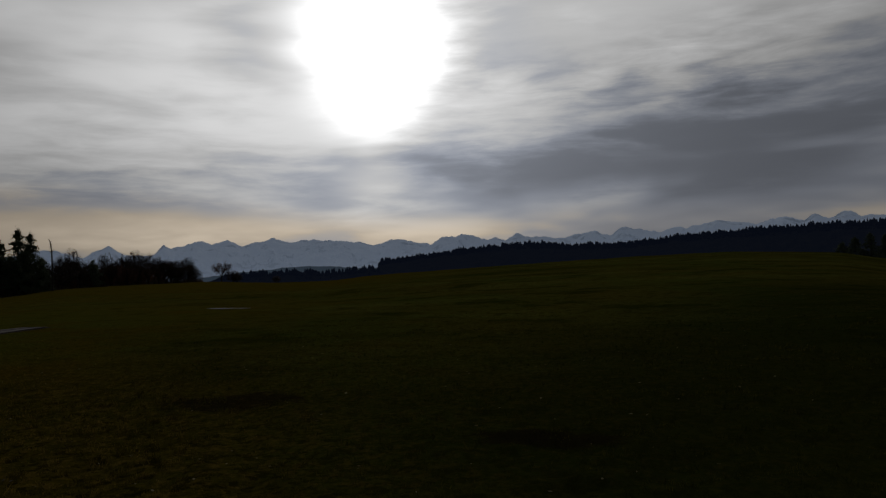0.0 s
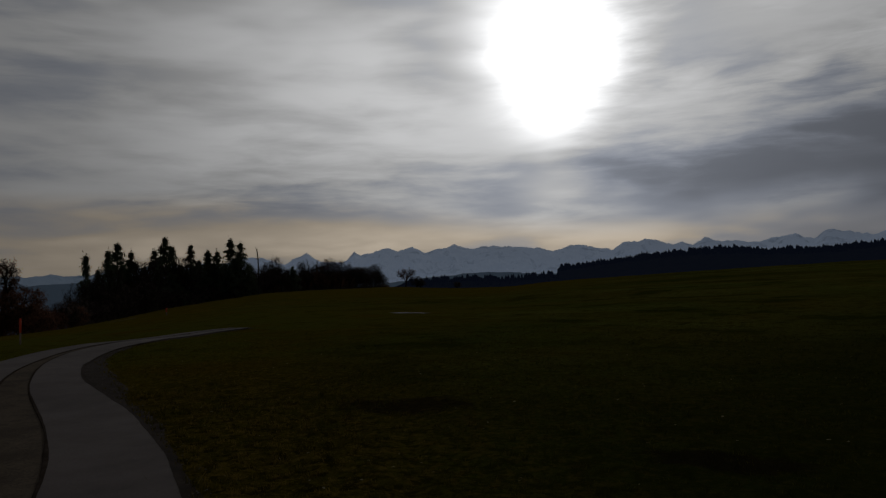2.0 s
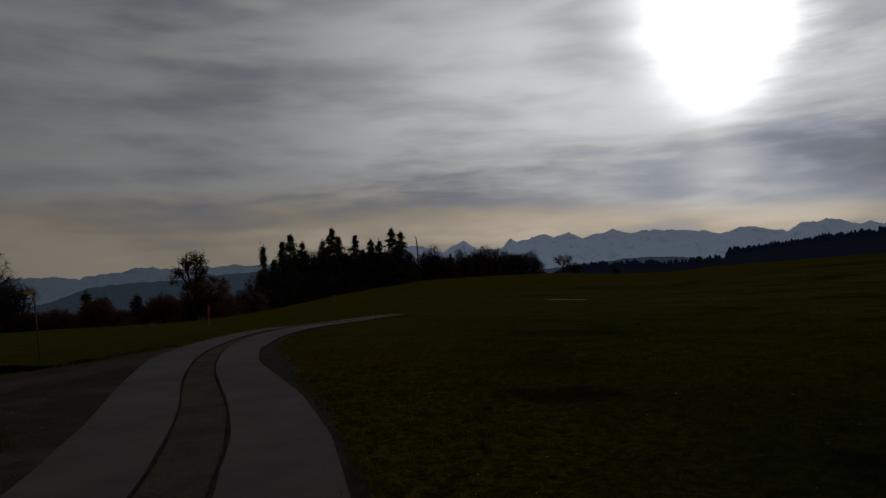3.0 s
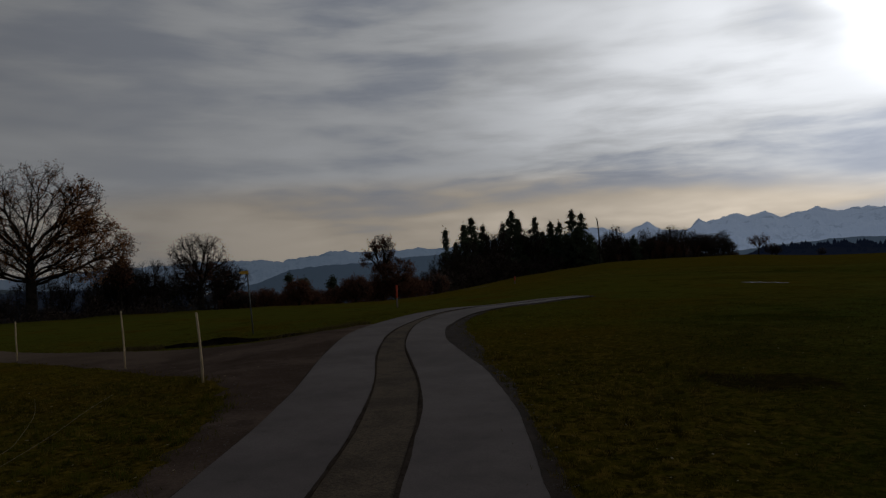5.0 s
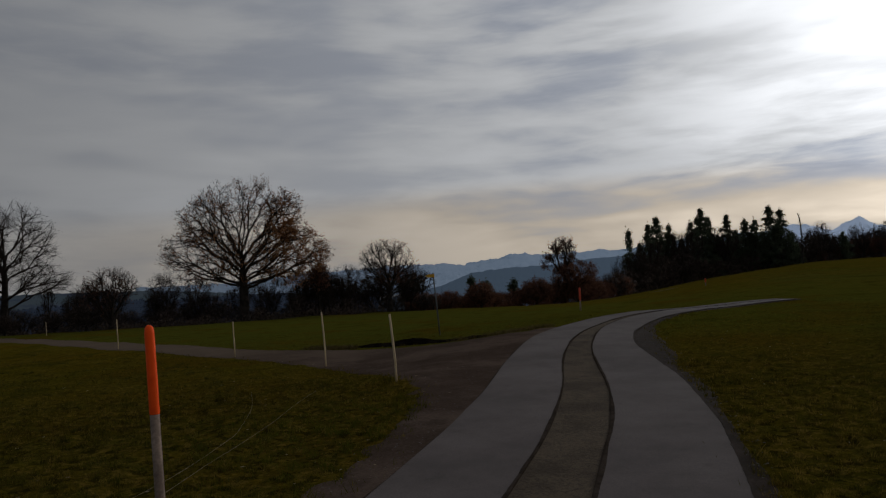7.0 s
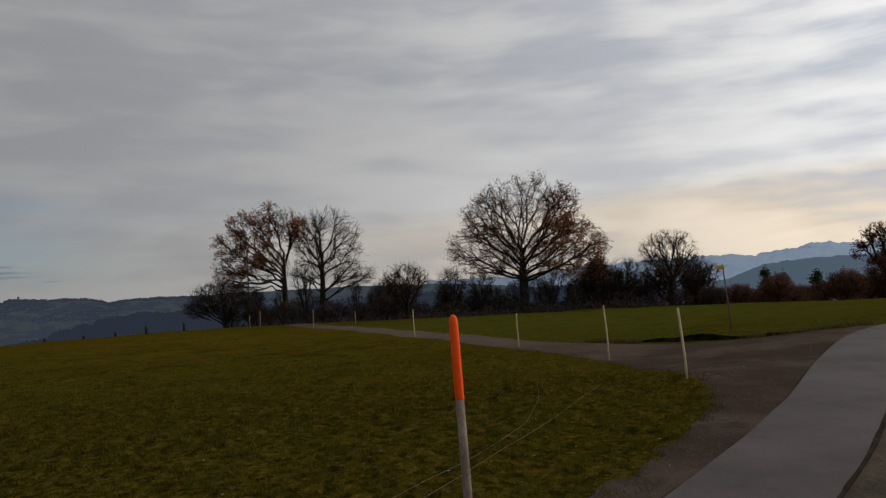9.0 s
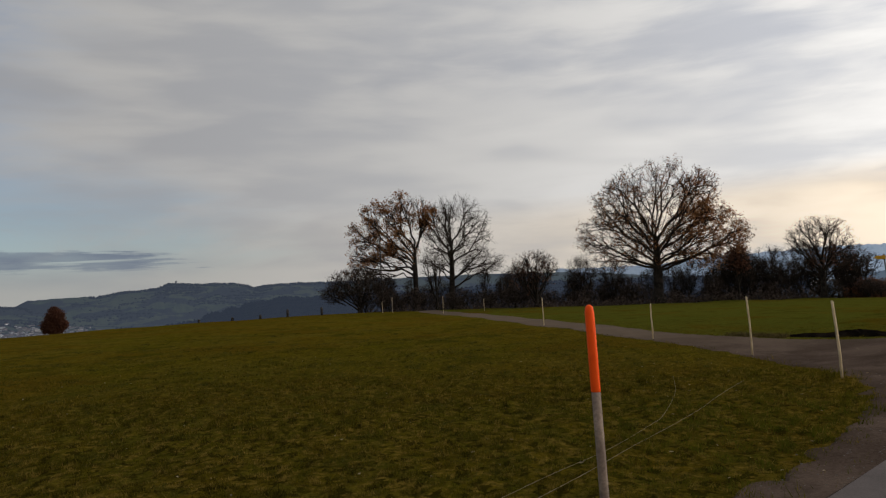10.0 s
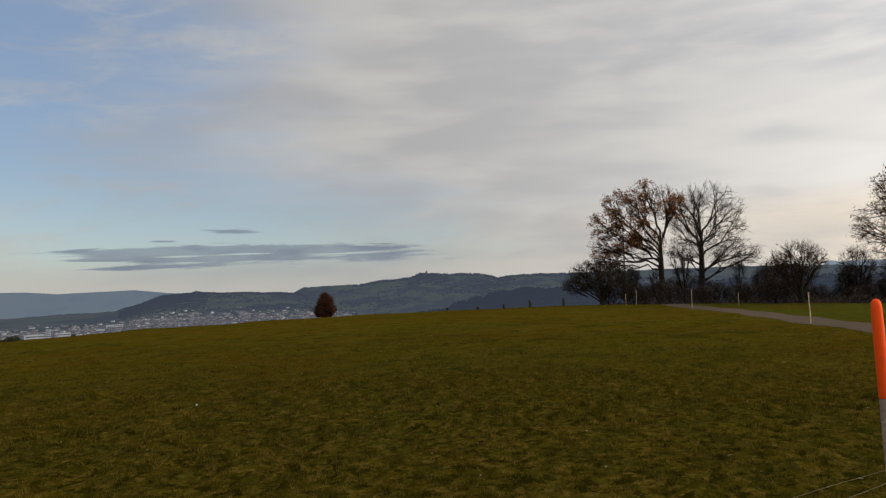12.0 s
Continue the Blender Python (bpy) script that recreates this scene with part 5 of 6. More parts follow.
def spruce(az, r, top_el, width, seed, label, **kw):
    p = spot(az, r)
    height = 1.6 + r * math.tan(radians(top_el)) - p.z
    stem, limbs, needles = spruce_at(height, width, seed, **kw)
    e = thing("spruce", p, label, "tree", "copse spruces", turn=seed * 1.3)
    part("trunk", mesh_of("trunk", *stem, BARK, True), e)
    part("crown", mesh_of("crown", *limbs, BARK), e)
    part("foliage", mesh_of("foliage", *needles, NEEDLE), e, "dark green needle sprays")


for az, r, el, w, seed in ((46.3, 136, 3.35, 2.6, 1), (45.4, 138, 2.75, 1.9, 2), (46.9, 140, 2.9, 1.8, 21), (43.15, 146, 3.75, 2.7, 3), (42.6, 148, 3.1, 2.2, 4), (43.8, 150, 2.9, 1.9, 22), (41.3, 150, 3.2, 1.9, 5), (40.1, 152, 2.75, 2.1, 6), (39.45, 152, 2.75, 2.0, 7),
                           (38.45, 152, 3.65, 1.9, 8), (37.7, 154, 3.3, 2.0, 9), (40.7, 156, 2.0, 1.7, 10), (37.1, 156, 1.6, 1.5, 11), (38.9, 156, 1.7, 1.6, 12), (33.8, 172, 1.35, 1.3, 13)):
    spruce(az, r, el, w * 1.75, seed, "dark ragged spruce in a copse" if el < 3 else "tall dark spruce rising out of a copse")
spruce(48.4, 124, 2.6, 1.7, 15, "thin half-bare spruce at the copse edge", bare=0.3, ragged=0.6)
for az, r, el, w, seed in ((60.7, 84, -0.45, 1.0, 31), (59.6, 84, -0.75, 1.5, 32), (57.4, 84, -0.75, 0.9, 33)):
    spruce(az, r, el, w, seed, "small dark spruce behind a hedge")
for az, r, el, w, seed in ((47.6, 142, 1.5, 2.2, 51), (46.0, 150, 1.9, 2.4, 52), (44.6, 152, 1.6, 2.2, 53), (43.5, 156, 2.2, 2.6, 54), (42.0, 158, 1.7, 2.4, 55), (41.0, 158, 1.5, 2.2, 56), (39.8, 160, 1.6, 2.4, 57), (38.1, 160, 1.9, 2.2, 58), (36.9, 160, 0.9, 1.8, 59)):
    spruce(az, r, el, w, seed, "dark ragged spruce in a copse")
for az, r, el, w, seed in ((-21.0, 194, 0.75, 3.0, 71), (-21.8, 196, 1.1, 3.4, 72), (-22.7, 195, 1.3, 3.2, 73), (-23.6, 197, 1.2, 3.4, 74), (-24.8, 196, 1.4, 3.4, 75), (-26.2, 196, 1.3, 3.6, 76)):
    spruce(az, r, el, w, seed, "dark spruce at the far edge of a field")
# broken stem
p = spot(36.4, 150)
top = 1.6 + 150 * math.tan(radians(2.93)) - p.z
e = thing("snag", p, "dead branchless stem with a crooked top", "tree")
S = np.array([(0, 0, -0.3), (0.05, 0, top * 0.4), (-0.02, 0, top * 0.75), (-0.25, 0, top * 0.93), (-0.55, 0, top)])
part("trunk", mesh_of("trunk", *tubes(S[:-1], S[1:], [0.15, 0.13, 0.115, 0.095], [0.13, 0.115, 0.095, 0.06], 7), BARK, True), e)
rr = np.random.default_rng(5)
zz = rr.uniform(top * 0.3, top * 0.97, 26)
A = np.stack([-0.3 * np.clip(zz / top - 0.7, 0, 1), zz * 0, zz], -1)
part("crown", mesh_of("crown", *tubes(A, A + rr.normal(0, 0.28, A.shape), np.full(26, 0.05), np.full(26, 0.02), 4), BARK), e, "short broken branch stubs")

# low growth that closes the hedge foot
def undergrowth(name, azs, back, high, count, mat, label, seed, size=0.15):
    rng = np.random.default_rng(seed)
    a = rng.uniform(azs[0], azs[1], count)
    r = np.interp(a, GRID, R_T) + rng.uniform(0.5, back, count)
    x, y = -np.sin(np.radians(a)) * r, np.cos(np.radians(a)) * r
    h = high * (0.45 + 0.55 * np.abs(np.sin(a * 2.3) * np.sin(a * 0.9 + 1)))
    z = terrain(x, y) + rng.uniform(-0.2, 1.0, count) ** 1.3 * h
    z = np.where(np.isfinite(z), z, terrain(x, y))
    V, F = cards(np.stack([x, y, z], -1), size, rng)
    tagged(new(name, mesh_of(name, V, F, mat)), label, "undergrowth", kind="stuff")


undergrowth("undergrowth", (64, 101), 14, 0.85, 15000, SCRUB, "bare brown bramble and scrub in a hedge foot", 3, 0.11)
undergrowth("undergrowth", (66, 79), 18, 1.5, 8000, SCRUB, "dark bare scrub filling a hedge", 8, 0.11)
undergrowth("undergrowth", (80, 99), 18, 1.1, 7000, SCRUB, "dark bare scrub filling a hedge", 9, 0.11)
undergrowth("undergrowth", (48.5, 66), 10, 1.7, 15000, RUST_LEAF, "rusty brown scrub in a hedge foot", 4, 0.10)
undergrowth("undergrowth", (35.5, 49.5), 14, 3.6, 14000, SCRUB, "dark scrub beneath a copse", 5, 0.30)
undergrowth("undergrowth", (26.4, 36), 14, 2.0, 8000, SCRUB, "dark scrub beneath bare copse trees", 6, 0.28)


def saplings(name, azs, back, high, count, label, seed):
    rng = np.random.default_rng(seed)
    a = rng.uniform(azs[0], azs[1], count)
    r = np.interp(a, GRID, R_T) + rng.uniform(1.0, back, count)
    x, y = -np.sin(np.radians(a)) * r, np.cos(np.radians(a)) * r
    h = high * rng.uniform(0.35, 1.1, count) * (0.55 + 0.45 * np.abs(np.sin(a * 1.7 + 0.6) * np.cos(a * 0.63)))
    A = np.stack([x, y, terrain(x, y) - 0.1], -1)
    M = A + np.stack([rng.normal(0, 0.14, count) * h, rng.normal(0, 0.14, count) * h, h * 0.55], -1)
    B = M + np.stack([rng.normal(0, 0.16, count) * h, rng.normal(0, 0.16, count) * h, h * 0.45], -1)
    w = rng.uniform(0.012, 0.035, count)
    V, F = tubes(A, M, w, w * 0.6, 4)
    V2, F2 = tubes(M, B, w * 0.6, w * 0.25, 3)
    k = rng.integers(0, count, count * 3)
    t = rng.uniform(0.2, 1.0, (len(k), 1))
    P = M[k] + (B[k] - M[k]) * t
    Q = P + rng.normal(0, 0.42, P.shape) + [0, 0, 0.3]
    V3, F3 = tubes(P, Q, np.full(len(k), 0.011), np.full(len(k), 0.005), 3)
    V, F = np.concatenate([V, V2, V3]), F.tolist() + (F2 + len(V)).tolist() + (F3 + len(V) + len(V2)).tolist()
    tagged(new(name, mesh_of(name, V, F, TWIG)), label, "saplings", kind="stuff")


saplings("sapling_thicket", (64, 101), 16, 2.2, 70, "thin bare saplings crowding a hedge", 61)
saplings("sapling_thicket", (49, 65), 12, 2.0, 70, "thin bare saplings in a rusty hedge", 62)
saplings("sapling_thicket", (27, 49), 14, 3.6, 160, "thin bare saplings beneath a copse", 63)


# ---- poles, posts, sign ----
def turned(name, points, radii, sides, mat, parent, label="", caps=True):
    """A round bar through points."""
    P = np.array(points, float)
    bm = bmesh.new()
    rings = []
    for p, r in zip(P, radii):
        rings.append([bm.verts.new((p[0] + r * math.cos(q * 2 * math.pi / sides), p[1] + r * math.sin(q * 2 * math.pi / sides), p[2])) for q in range(sides)])
    for a, b in zip(rings, rings[1:]):
        for q in range(sides):
            bm.faces.new((a[q], a[(q + 1) % sides], b[(q + 1) % sides], b[q])).smooth = True
    if caps:
        bm.faces.new(rings[-1])
        bm.faces.new(rings[0][::-1])
    me = bpy.data.meshes.new(name)
    bm.to_mesh(me)
    bm.free()
    me.materials.append(mat)
    return part(name, me, parent, label)


# snow pole close to the lane: bleached shaft, orange top
MX, MY = -3.373, 0.327
mz = float(terrain(MX, MY))
e = thing("snow_pole", (MX, MY, mz), "weathered round wooden snow pole with orange painted top", "pole", turn=0)
MID = 1.052
lx, ly = -0.01, -0.0085
def along(z):
    return (lx * (z - MID) / 0.39, ly * (z - MID) / 0.39, z)
turned("shaft", [along(z) for z in (-0.15, 0.3, 0.7, MID)], (0.0212, 0.0212, 0.0208, 0.0203), 20, GREYWOOD, e)
turned("orange_top", [along(z) for z in (MID, MID + 0.004, 1.2, 1.407, 1.430, 1.440)], (0.0206, 0.0216, 0.0216, 0.0210, 0.0165, 0.007), 20, ORANGE, e, "bright orange painted pole end")

def stake(az, foot_el, top_el, lean, r=0.0175, at=None):
    p = at or grounded(az, foot_el)
    d = math.hypot(p.x, p.y)
    h = 1.6 + d * math.tan(radians(top_el)) - p.z
    e = thing("fence_stake", p, "thin pale wooden stake along a gravel path", "stake", "stakes along the path", turn=radians(az))
    wob = 0.012 * math.sin(az * 3)
    turned("shaft", [(0, 0, -0.15), (-lean * 0.15, 0, h * 0.3), (-lean * 0.42 + wob, 0, h * 0.62), (-lean + wob, 0, h * 0.99), (-lean + wob, 0, h)], (r, r, r * 0.97, r * 0.92, r * 0.7), 10, POLE, e)


for row in ((66.8, -8.31, -3.01, 0.05), (72.3, -6.79, -2.54, 0.045), (79.13, -5.52, -2.82, 0.0), (87.22, -4.23, -2.02, 0.01), (95.0, -2.95, -1.55, 0.0), (91.75, -2.85, -1.89, 0.0), (99.77, -2.60, -1.74, 0.0), (99.0, -2.60, -1.44, 0.0)):
    stake(*row)
for az, r, top_el in ((104.5, 62, -1.9), (107.1, 61, -1.93), (109.15, 61, -2.2), (111.2, 61.5, -2.28), (113.6, 62, -2.3)):
    p = spot(az, r)
    h = 1.6 + r * math.tan(radians(top_el)) - p.z
    e = thing("fence_post", p, "short dark wooden pasture post", "post", "dark pasture posts")
    turned("shaft", [(0, 0, -0.2), (0.01, 0, h * 0.6), (0.02, 0, h - 0.03), (0.02, 0, h)], (0.10, 0.10, 0.095, 0.06), 9, DARKWOOD, e)
# tall bare mast in front of the trees
p = spot(99.75, 68)
e = thing("mast", p, "tall thin dark wooden mast", "mast")
turned("shaft", [(0, 0, -0.3), (0, 0, 3), (-0.03, 0, 6.9)], (0.07, 0.062, 0.045), 9, DARKWOOD, e)
# red markers beside the lane
for az, foot, head, thick in ((52.25, -3.48, -1.69, 1.0), (43.0, -1.97, -1.42, 1.6)):
    p = grounded(az, foot)
    d = math.hypot(p.x, p.y)
    h = 1.6 + d * math.tan(radians(head)) - p.z
    e = thing("marker_post", p, "slim red-topped marker post in grass beside the lane" if d < 45 else "red-topped marker post in grass before a copse", "post", "red marker posts")
    turned("shaft", [(0, 0, -0.15), (0, 0, h * 0.45)], (0.035 * thick, 0.035 * thick), 12, GREYWOOD, e)
    turned("red_top", [(0, 0, h * 0.45), (0.004, 0, h * 0.46), (0.01, 0, h * 0.97), (0.01, 0, h)], (0.036 * thick, 0.042 * thick, 0.042 * thick, 0.03 * thick), 12, RED, e, "faded red upper half")
# footpath sign
p = grounded(63.3, -4.85)
d = math.hypot(p.x, p.y)
h = 1.6 + d * math.tan(radians(0.05)) - p.z
e = thing("footpath_sign", p, "yellow footpath arrow on a slightly leaning steel pole", "sign", turn=radians(63.4))
lean = 0.11 * d / 20
turned("pole", [(0, 0, -0.2), (-lean * 0.5, 0, h * 0.5), (-lean, 0, h), (-lean, 0, h + 0.01)], (0.019, 0.019, 0.019, 0.014), 14, STEEL, e)


def arrow_plate(length, high, thick):
    bm = bmesh.new()
    outline = [(0.04, -high / 2), (-length + 0.09, -high / 2), (-length, 0), (-length + 0.09, high / 2), (0.04, high / 2)]
    f = bm.faces.new([bm.verts.new((a, -thick / 2, b)) for a, b in outline])
    ext = bmesh.ops.extrude_face_region(bm, geom=[f])
    bmesh.ops.translate(bm, vec=(0, thick, 0), verts=[v for v in ext["geom"] if isinstance(v, bmesh.types.BMVert)])
    bmesh.ops.recalc_face_normals(bm, faces=bm.faces)
    bmesh.ops.bevel(bm, geom=bm.edges[:], offset=0.002, segments=1, affect="EDGES")
    me = bpy.data.meshes.new("arrow_plate")
    bm.to_mesh(me)
    bm.free()
    me.materials.append(YELLOW)
    return me


plate = part("arrow_plate", arrow_plate(0.02 * d * 0.55, 0.0042 * d, 0.02), e, "yellow enamel arrow plate")
plate.location = (-lean, -0.04, h - 0.08)
clamp = turned("clamp", [(0, 0, -0.06), (0, 0, 0.06)], (0.038, 0.038), 12, STEEL, e)
clamp.location = (-lean, 0, h - 0.08)


# loose fence cords on the grass behind the snow pole
def cord(points, sag):
    L = smooth_line(points, 0.06)
    z = terrain(L[:, 0], L[:, 1]) + 0.03 + sag * np.sin(np.linspace(0, math.pi, len(L)))
    P = np.concatenate([L, z[:, None]], 1)
    V, F = tubes(P[:-1], P[1:], np.full(len(P) - 1, 0.002), np.full(len(P) - 1, 0.002), 5)
    tagged(new("rope", mesh_of("rope", V, F, CORD, True)), "slack pale cord lying over the grass", "rope", "slack cords")


cord([(-4.6, -0.55), (-5.18, -0.15), (-5.76, 0.25), (-6.47, 0.77), (-7.44, 1.33), (-7.92, 1.55), (-9.38, 2.0), (-11.4, 2.43)], 0.02)
cord([(-4.6, -0.28), (-5.22, 0.14), (-5.79, 0.52), (-6.54, 0.98), (-7.42, 1.55), (-8.31, 2.08), (-9.27, 2.57), (-10.43, 3.17)], 0.02)

# puddle in the field, soil bank at the path, a scrap of litter
def blob_sheet(name, centre, a, b, turn, lift, mat, label, category, hump=0.0, seed=1):
    rng = np.random.default_rng(seed)
    n, m = 40, 7
    V, F = [], []
    ph = rng.uniform(0, 6.28, 4)
    for k in range(m):
        s = k / (m - 1)
        for q in range(n):
            th = q / n * 2 * math.pi
            w = 1 + 0.13 * math.sin(3 * th + ph[0]) + 0.08 * math.sin(7 * th + ph[1]) + 0.05 * math.sin(13 * th + ph[2])
            u, v = math.cos(th) * a * w * s, math.sin(th) * b * w * s
            x, y = centre[0] + u * math.cos(turn) - v * math.sin(turn), centre[1] + u * math.sin(turn) + v * math.cos(turn)
            rough = rng.uniform(0.6, 1.3) if hump else 0
            V.append((x, y, float(terrain(x, y)) + (lift if k < m - 1 else max(lift - 0.012, -0.03) if a < 0.03 else -0.03) + hump * (1 - s ** 2) * rough * (0.6 + 0.5 * math.sin(u * 2.1 + 1) ** 2)))
    for k in range(m - 1):
        for q in range(n):
            F.append([k * n + q, k * n + (q + 1) % n, (k + 1) * n + (q + 1) % n, (k + 1) * n + q])
    return tagged(new(name, mesh_of(name, V, F, mat, not hump)), label, category)


pud = grounded(24.75, -2.53)
blob_sheet("puddle", (pud.x, pud.y), 0.030 * math.hypot(pud.x, pud.y), 0.42, radians(24.7), 0.012, WATER, "flat pale puddle lying in the pasture", "puddle", 0.0, 2)
blob_sheet("soil_bank", (-17.5, 7.75), 1.5, 0.22, radians(45), 0.01, SOIL, "low bank of dark dug soil beside the gravel path", "soil", 0.12, 3)
blob_sheet("soil_bank", (-16.4, 9.1), 0.55, 0.14, radians(53), 0.01, SOIL, "low bank of dark dug soil beside the gravel path", "soil", 0.05, 4)
blob_sheet("track_patch", (-63.2, 61.0), 1.7, 0.3, radians(47), 0.02, GRAVEL, "pale worn patch of track in a meadow", "track", 0.0, 7)
lp = grounded(132.9, -8.7)
blob_sheet("litter", (lp.x, lp.y), 0.016, 0.010, 0.4, 0.03, PAPER, "crumpled scrap of white litter on grass", "litter", 0.006, 5)
dome = spot(144.6, 49)
tree("garden_bush", (dome.x, dome.y, dome.z - 0.2), "small round dark bush behind the field crest", "shrub", [(0, 0, 0.55, 0.6, 0.6, 0.4, 1.0)], 0.2, 0.03, lambda p: 1.0, NEEDLE, twig=0.2, twigs=4, tip=0.008, leaf=0.10, scale=0.5, n=160, seed=51, limbs=6, low=0.3)

# mast on the far hill
t0, t1 = 1.6 + 3880 * math.tan(radians(0.30)), 1.6 + 3880 * math.tan(radians(0.70))
c = heading(115.1) * 3880
e = thing("lookout_tower", (c.x, c.y, t0), "slender lookout tower on a far wooded hill", "tower")
turned("shaft", [(0, 0, -5), (0, 0, (t1 - t0) * 0.72)], (4.0, 3.0), 10, ROOFS[1], e)
turned("cabin", [(0, 0, (t1 - t0) * 0.72), (0, 0, (t1 - t0) * 0.75), (0, 0, (t1 - t0) * 0.86), (0, 0, (t1 - t0) * 0.9)], (3, 5.2, 5.2, 2.0), 10, ROOFS[1], e)
turned("aerial", [(0, 0, (t1 - t0) * 0.9), (0, 0, t1 - t0)], (1.2, 0.8), 8, ROOFS[1], e)


# ---- the town in the valley ----
def house_meshes(w, d, h, roof):
    bm = bmesh.new()
    bmesh.ops.create_cube(bm, size=1.0, matrix=Matrix.Translation((0, 0, h / 2 - 2)) @ Matrix.Diagonal((w, d, h + 4, 1)))
    walls = bpy.data.meshes.new("wall")
    bm.to_mesh(walls)
    bm.free()
    o = 0.5
    V = [(-w / 2 - o, -d / 2 - o, h - 0.2), (w / 2 + o, -d / 2 - o, h - 0.2), (w / 2 + o, d / 2 + o, h - 0.2), (-w / 2 - o, d / 2 + o, h - 0.2), (-w / 2 - o, 0, h + roof), (w / 2 + o, 0, h + roof)]
    top = bpy.data.meshes.new("roof")
    top.from_pydata(V, [], [(0, 1, 5, 4), (2, 3, 4, 5), (0, 4, 3), (1, 2, 5), (3, 2, 1, 0)])
    return walls, top


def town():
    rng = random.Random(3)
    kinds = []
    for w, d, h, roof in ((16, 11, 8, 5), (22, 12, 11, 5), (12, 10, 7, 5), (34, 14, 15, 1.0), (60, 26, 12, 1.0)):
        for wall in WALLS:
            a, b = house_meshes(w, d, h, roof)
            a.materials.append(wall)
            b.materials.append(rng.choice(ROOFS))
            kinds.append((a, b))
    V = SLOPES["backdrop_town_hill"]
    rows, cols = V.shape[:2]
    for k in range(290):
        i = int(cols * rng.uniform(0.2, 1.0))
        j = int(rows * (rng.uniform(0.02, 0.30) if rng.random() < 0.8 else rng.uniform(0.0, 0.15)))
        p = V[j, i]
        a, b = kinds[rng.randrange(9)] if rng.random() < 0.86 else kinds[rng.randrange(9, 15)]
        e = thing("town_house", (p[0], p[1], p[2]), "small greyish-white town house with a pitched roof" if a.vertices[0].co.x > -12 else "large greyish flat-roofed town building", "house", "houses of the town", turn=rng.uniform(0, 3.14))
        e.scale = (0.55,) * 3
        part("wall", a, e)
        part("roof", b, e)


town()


def works(az, el_top, el_foot, r, wide, deep, label, category):
    """A big flat-roofed building: walls, a roof slab with a rim, window bands."""
    p = heading(az) * r
    z0 = 1.6 + r * math.tan(radians(el_foot))
    h = r * (math.tan(radians(el_top)) - math.tan(radians(el_foot)))
    e = thing("works_building" if wide > 40 else "tower_block", (p.x, p.y, z0), label, category, turn=radians(az))
    a, b = house_meshes(wide, deep, h, 0.3)
    a.materials.append(WORKS)
    b.materials.append(ROOFS[1])
    part("wall", a, e)
    part("roof", b, e)
    for k in range(2 if wide > 40 else 5):
        bm = bmesh.new()
        bmesh.ops.create_cube(bm, size=1.0, matrix=Matrix.Diagonal((wide * 0.9, 0.4, h * (0.10 if wide < 40 else 0.16), 1)))
        me = bpy.data.meshes.new("window_band")
        bm.to_mesh(me)
        bm.free()
        me.materials.append(ROOFS[1])
        w = part("window_band", me, e)
        w.location = (0, -deep / 2 - 0.1, h * (0.35 + 0.36 * k if wide > 40 else 0.15 + 0.18 * k))


for row in ((143.2, -2.72, -3.2, 2380, 62, 24, "long white flat-roofed works building in a valley", "building"), (141.6, -2.70, -3.15, 2390, 40.5, 20, "long white flat-roofed works building in a valley", "building"),
            (142.5, -2.42, -3.15, 2370, 13, 12, "white tower block rising above a valley", "building"), (138.3, -2.35, -2.6, 2600, 50, 22, "low pale works building in a valley", "building"),
            (135.3, -2.2, -2.4, 2700, 45, 20, "low pale works building in a valley", "building")):
    works(*row)


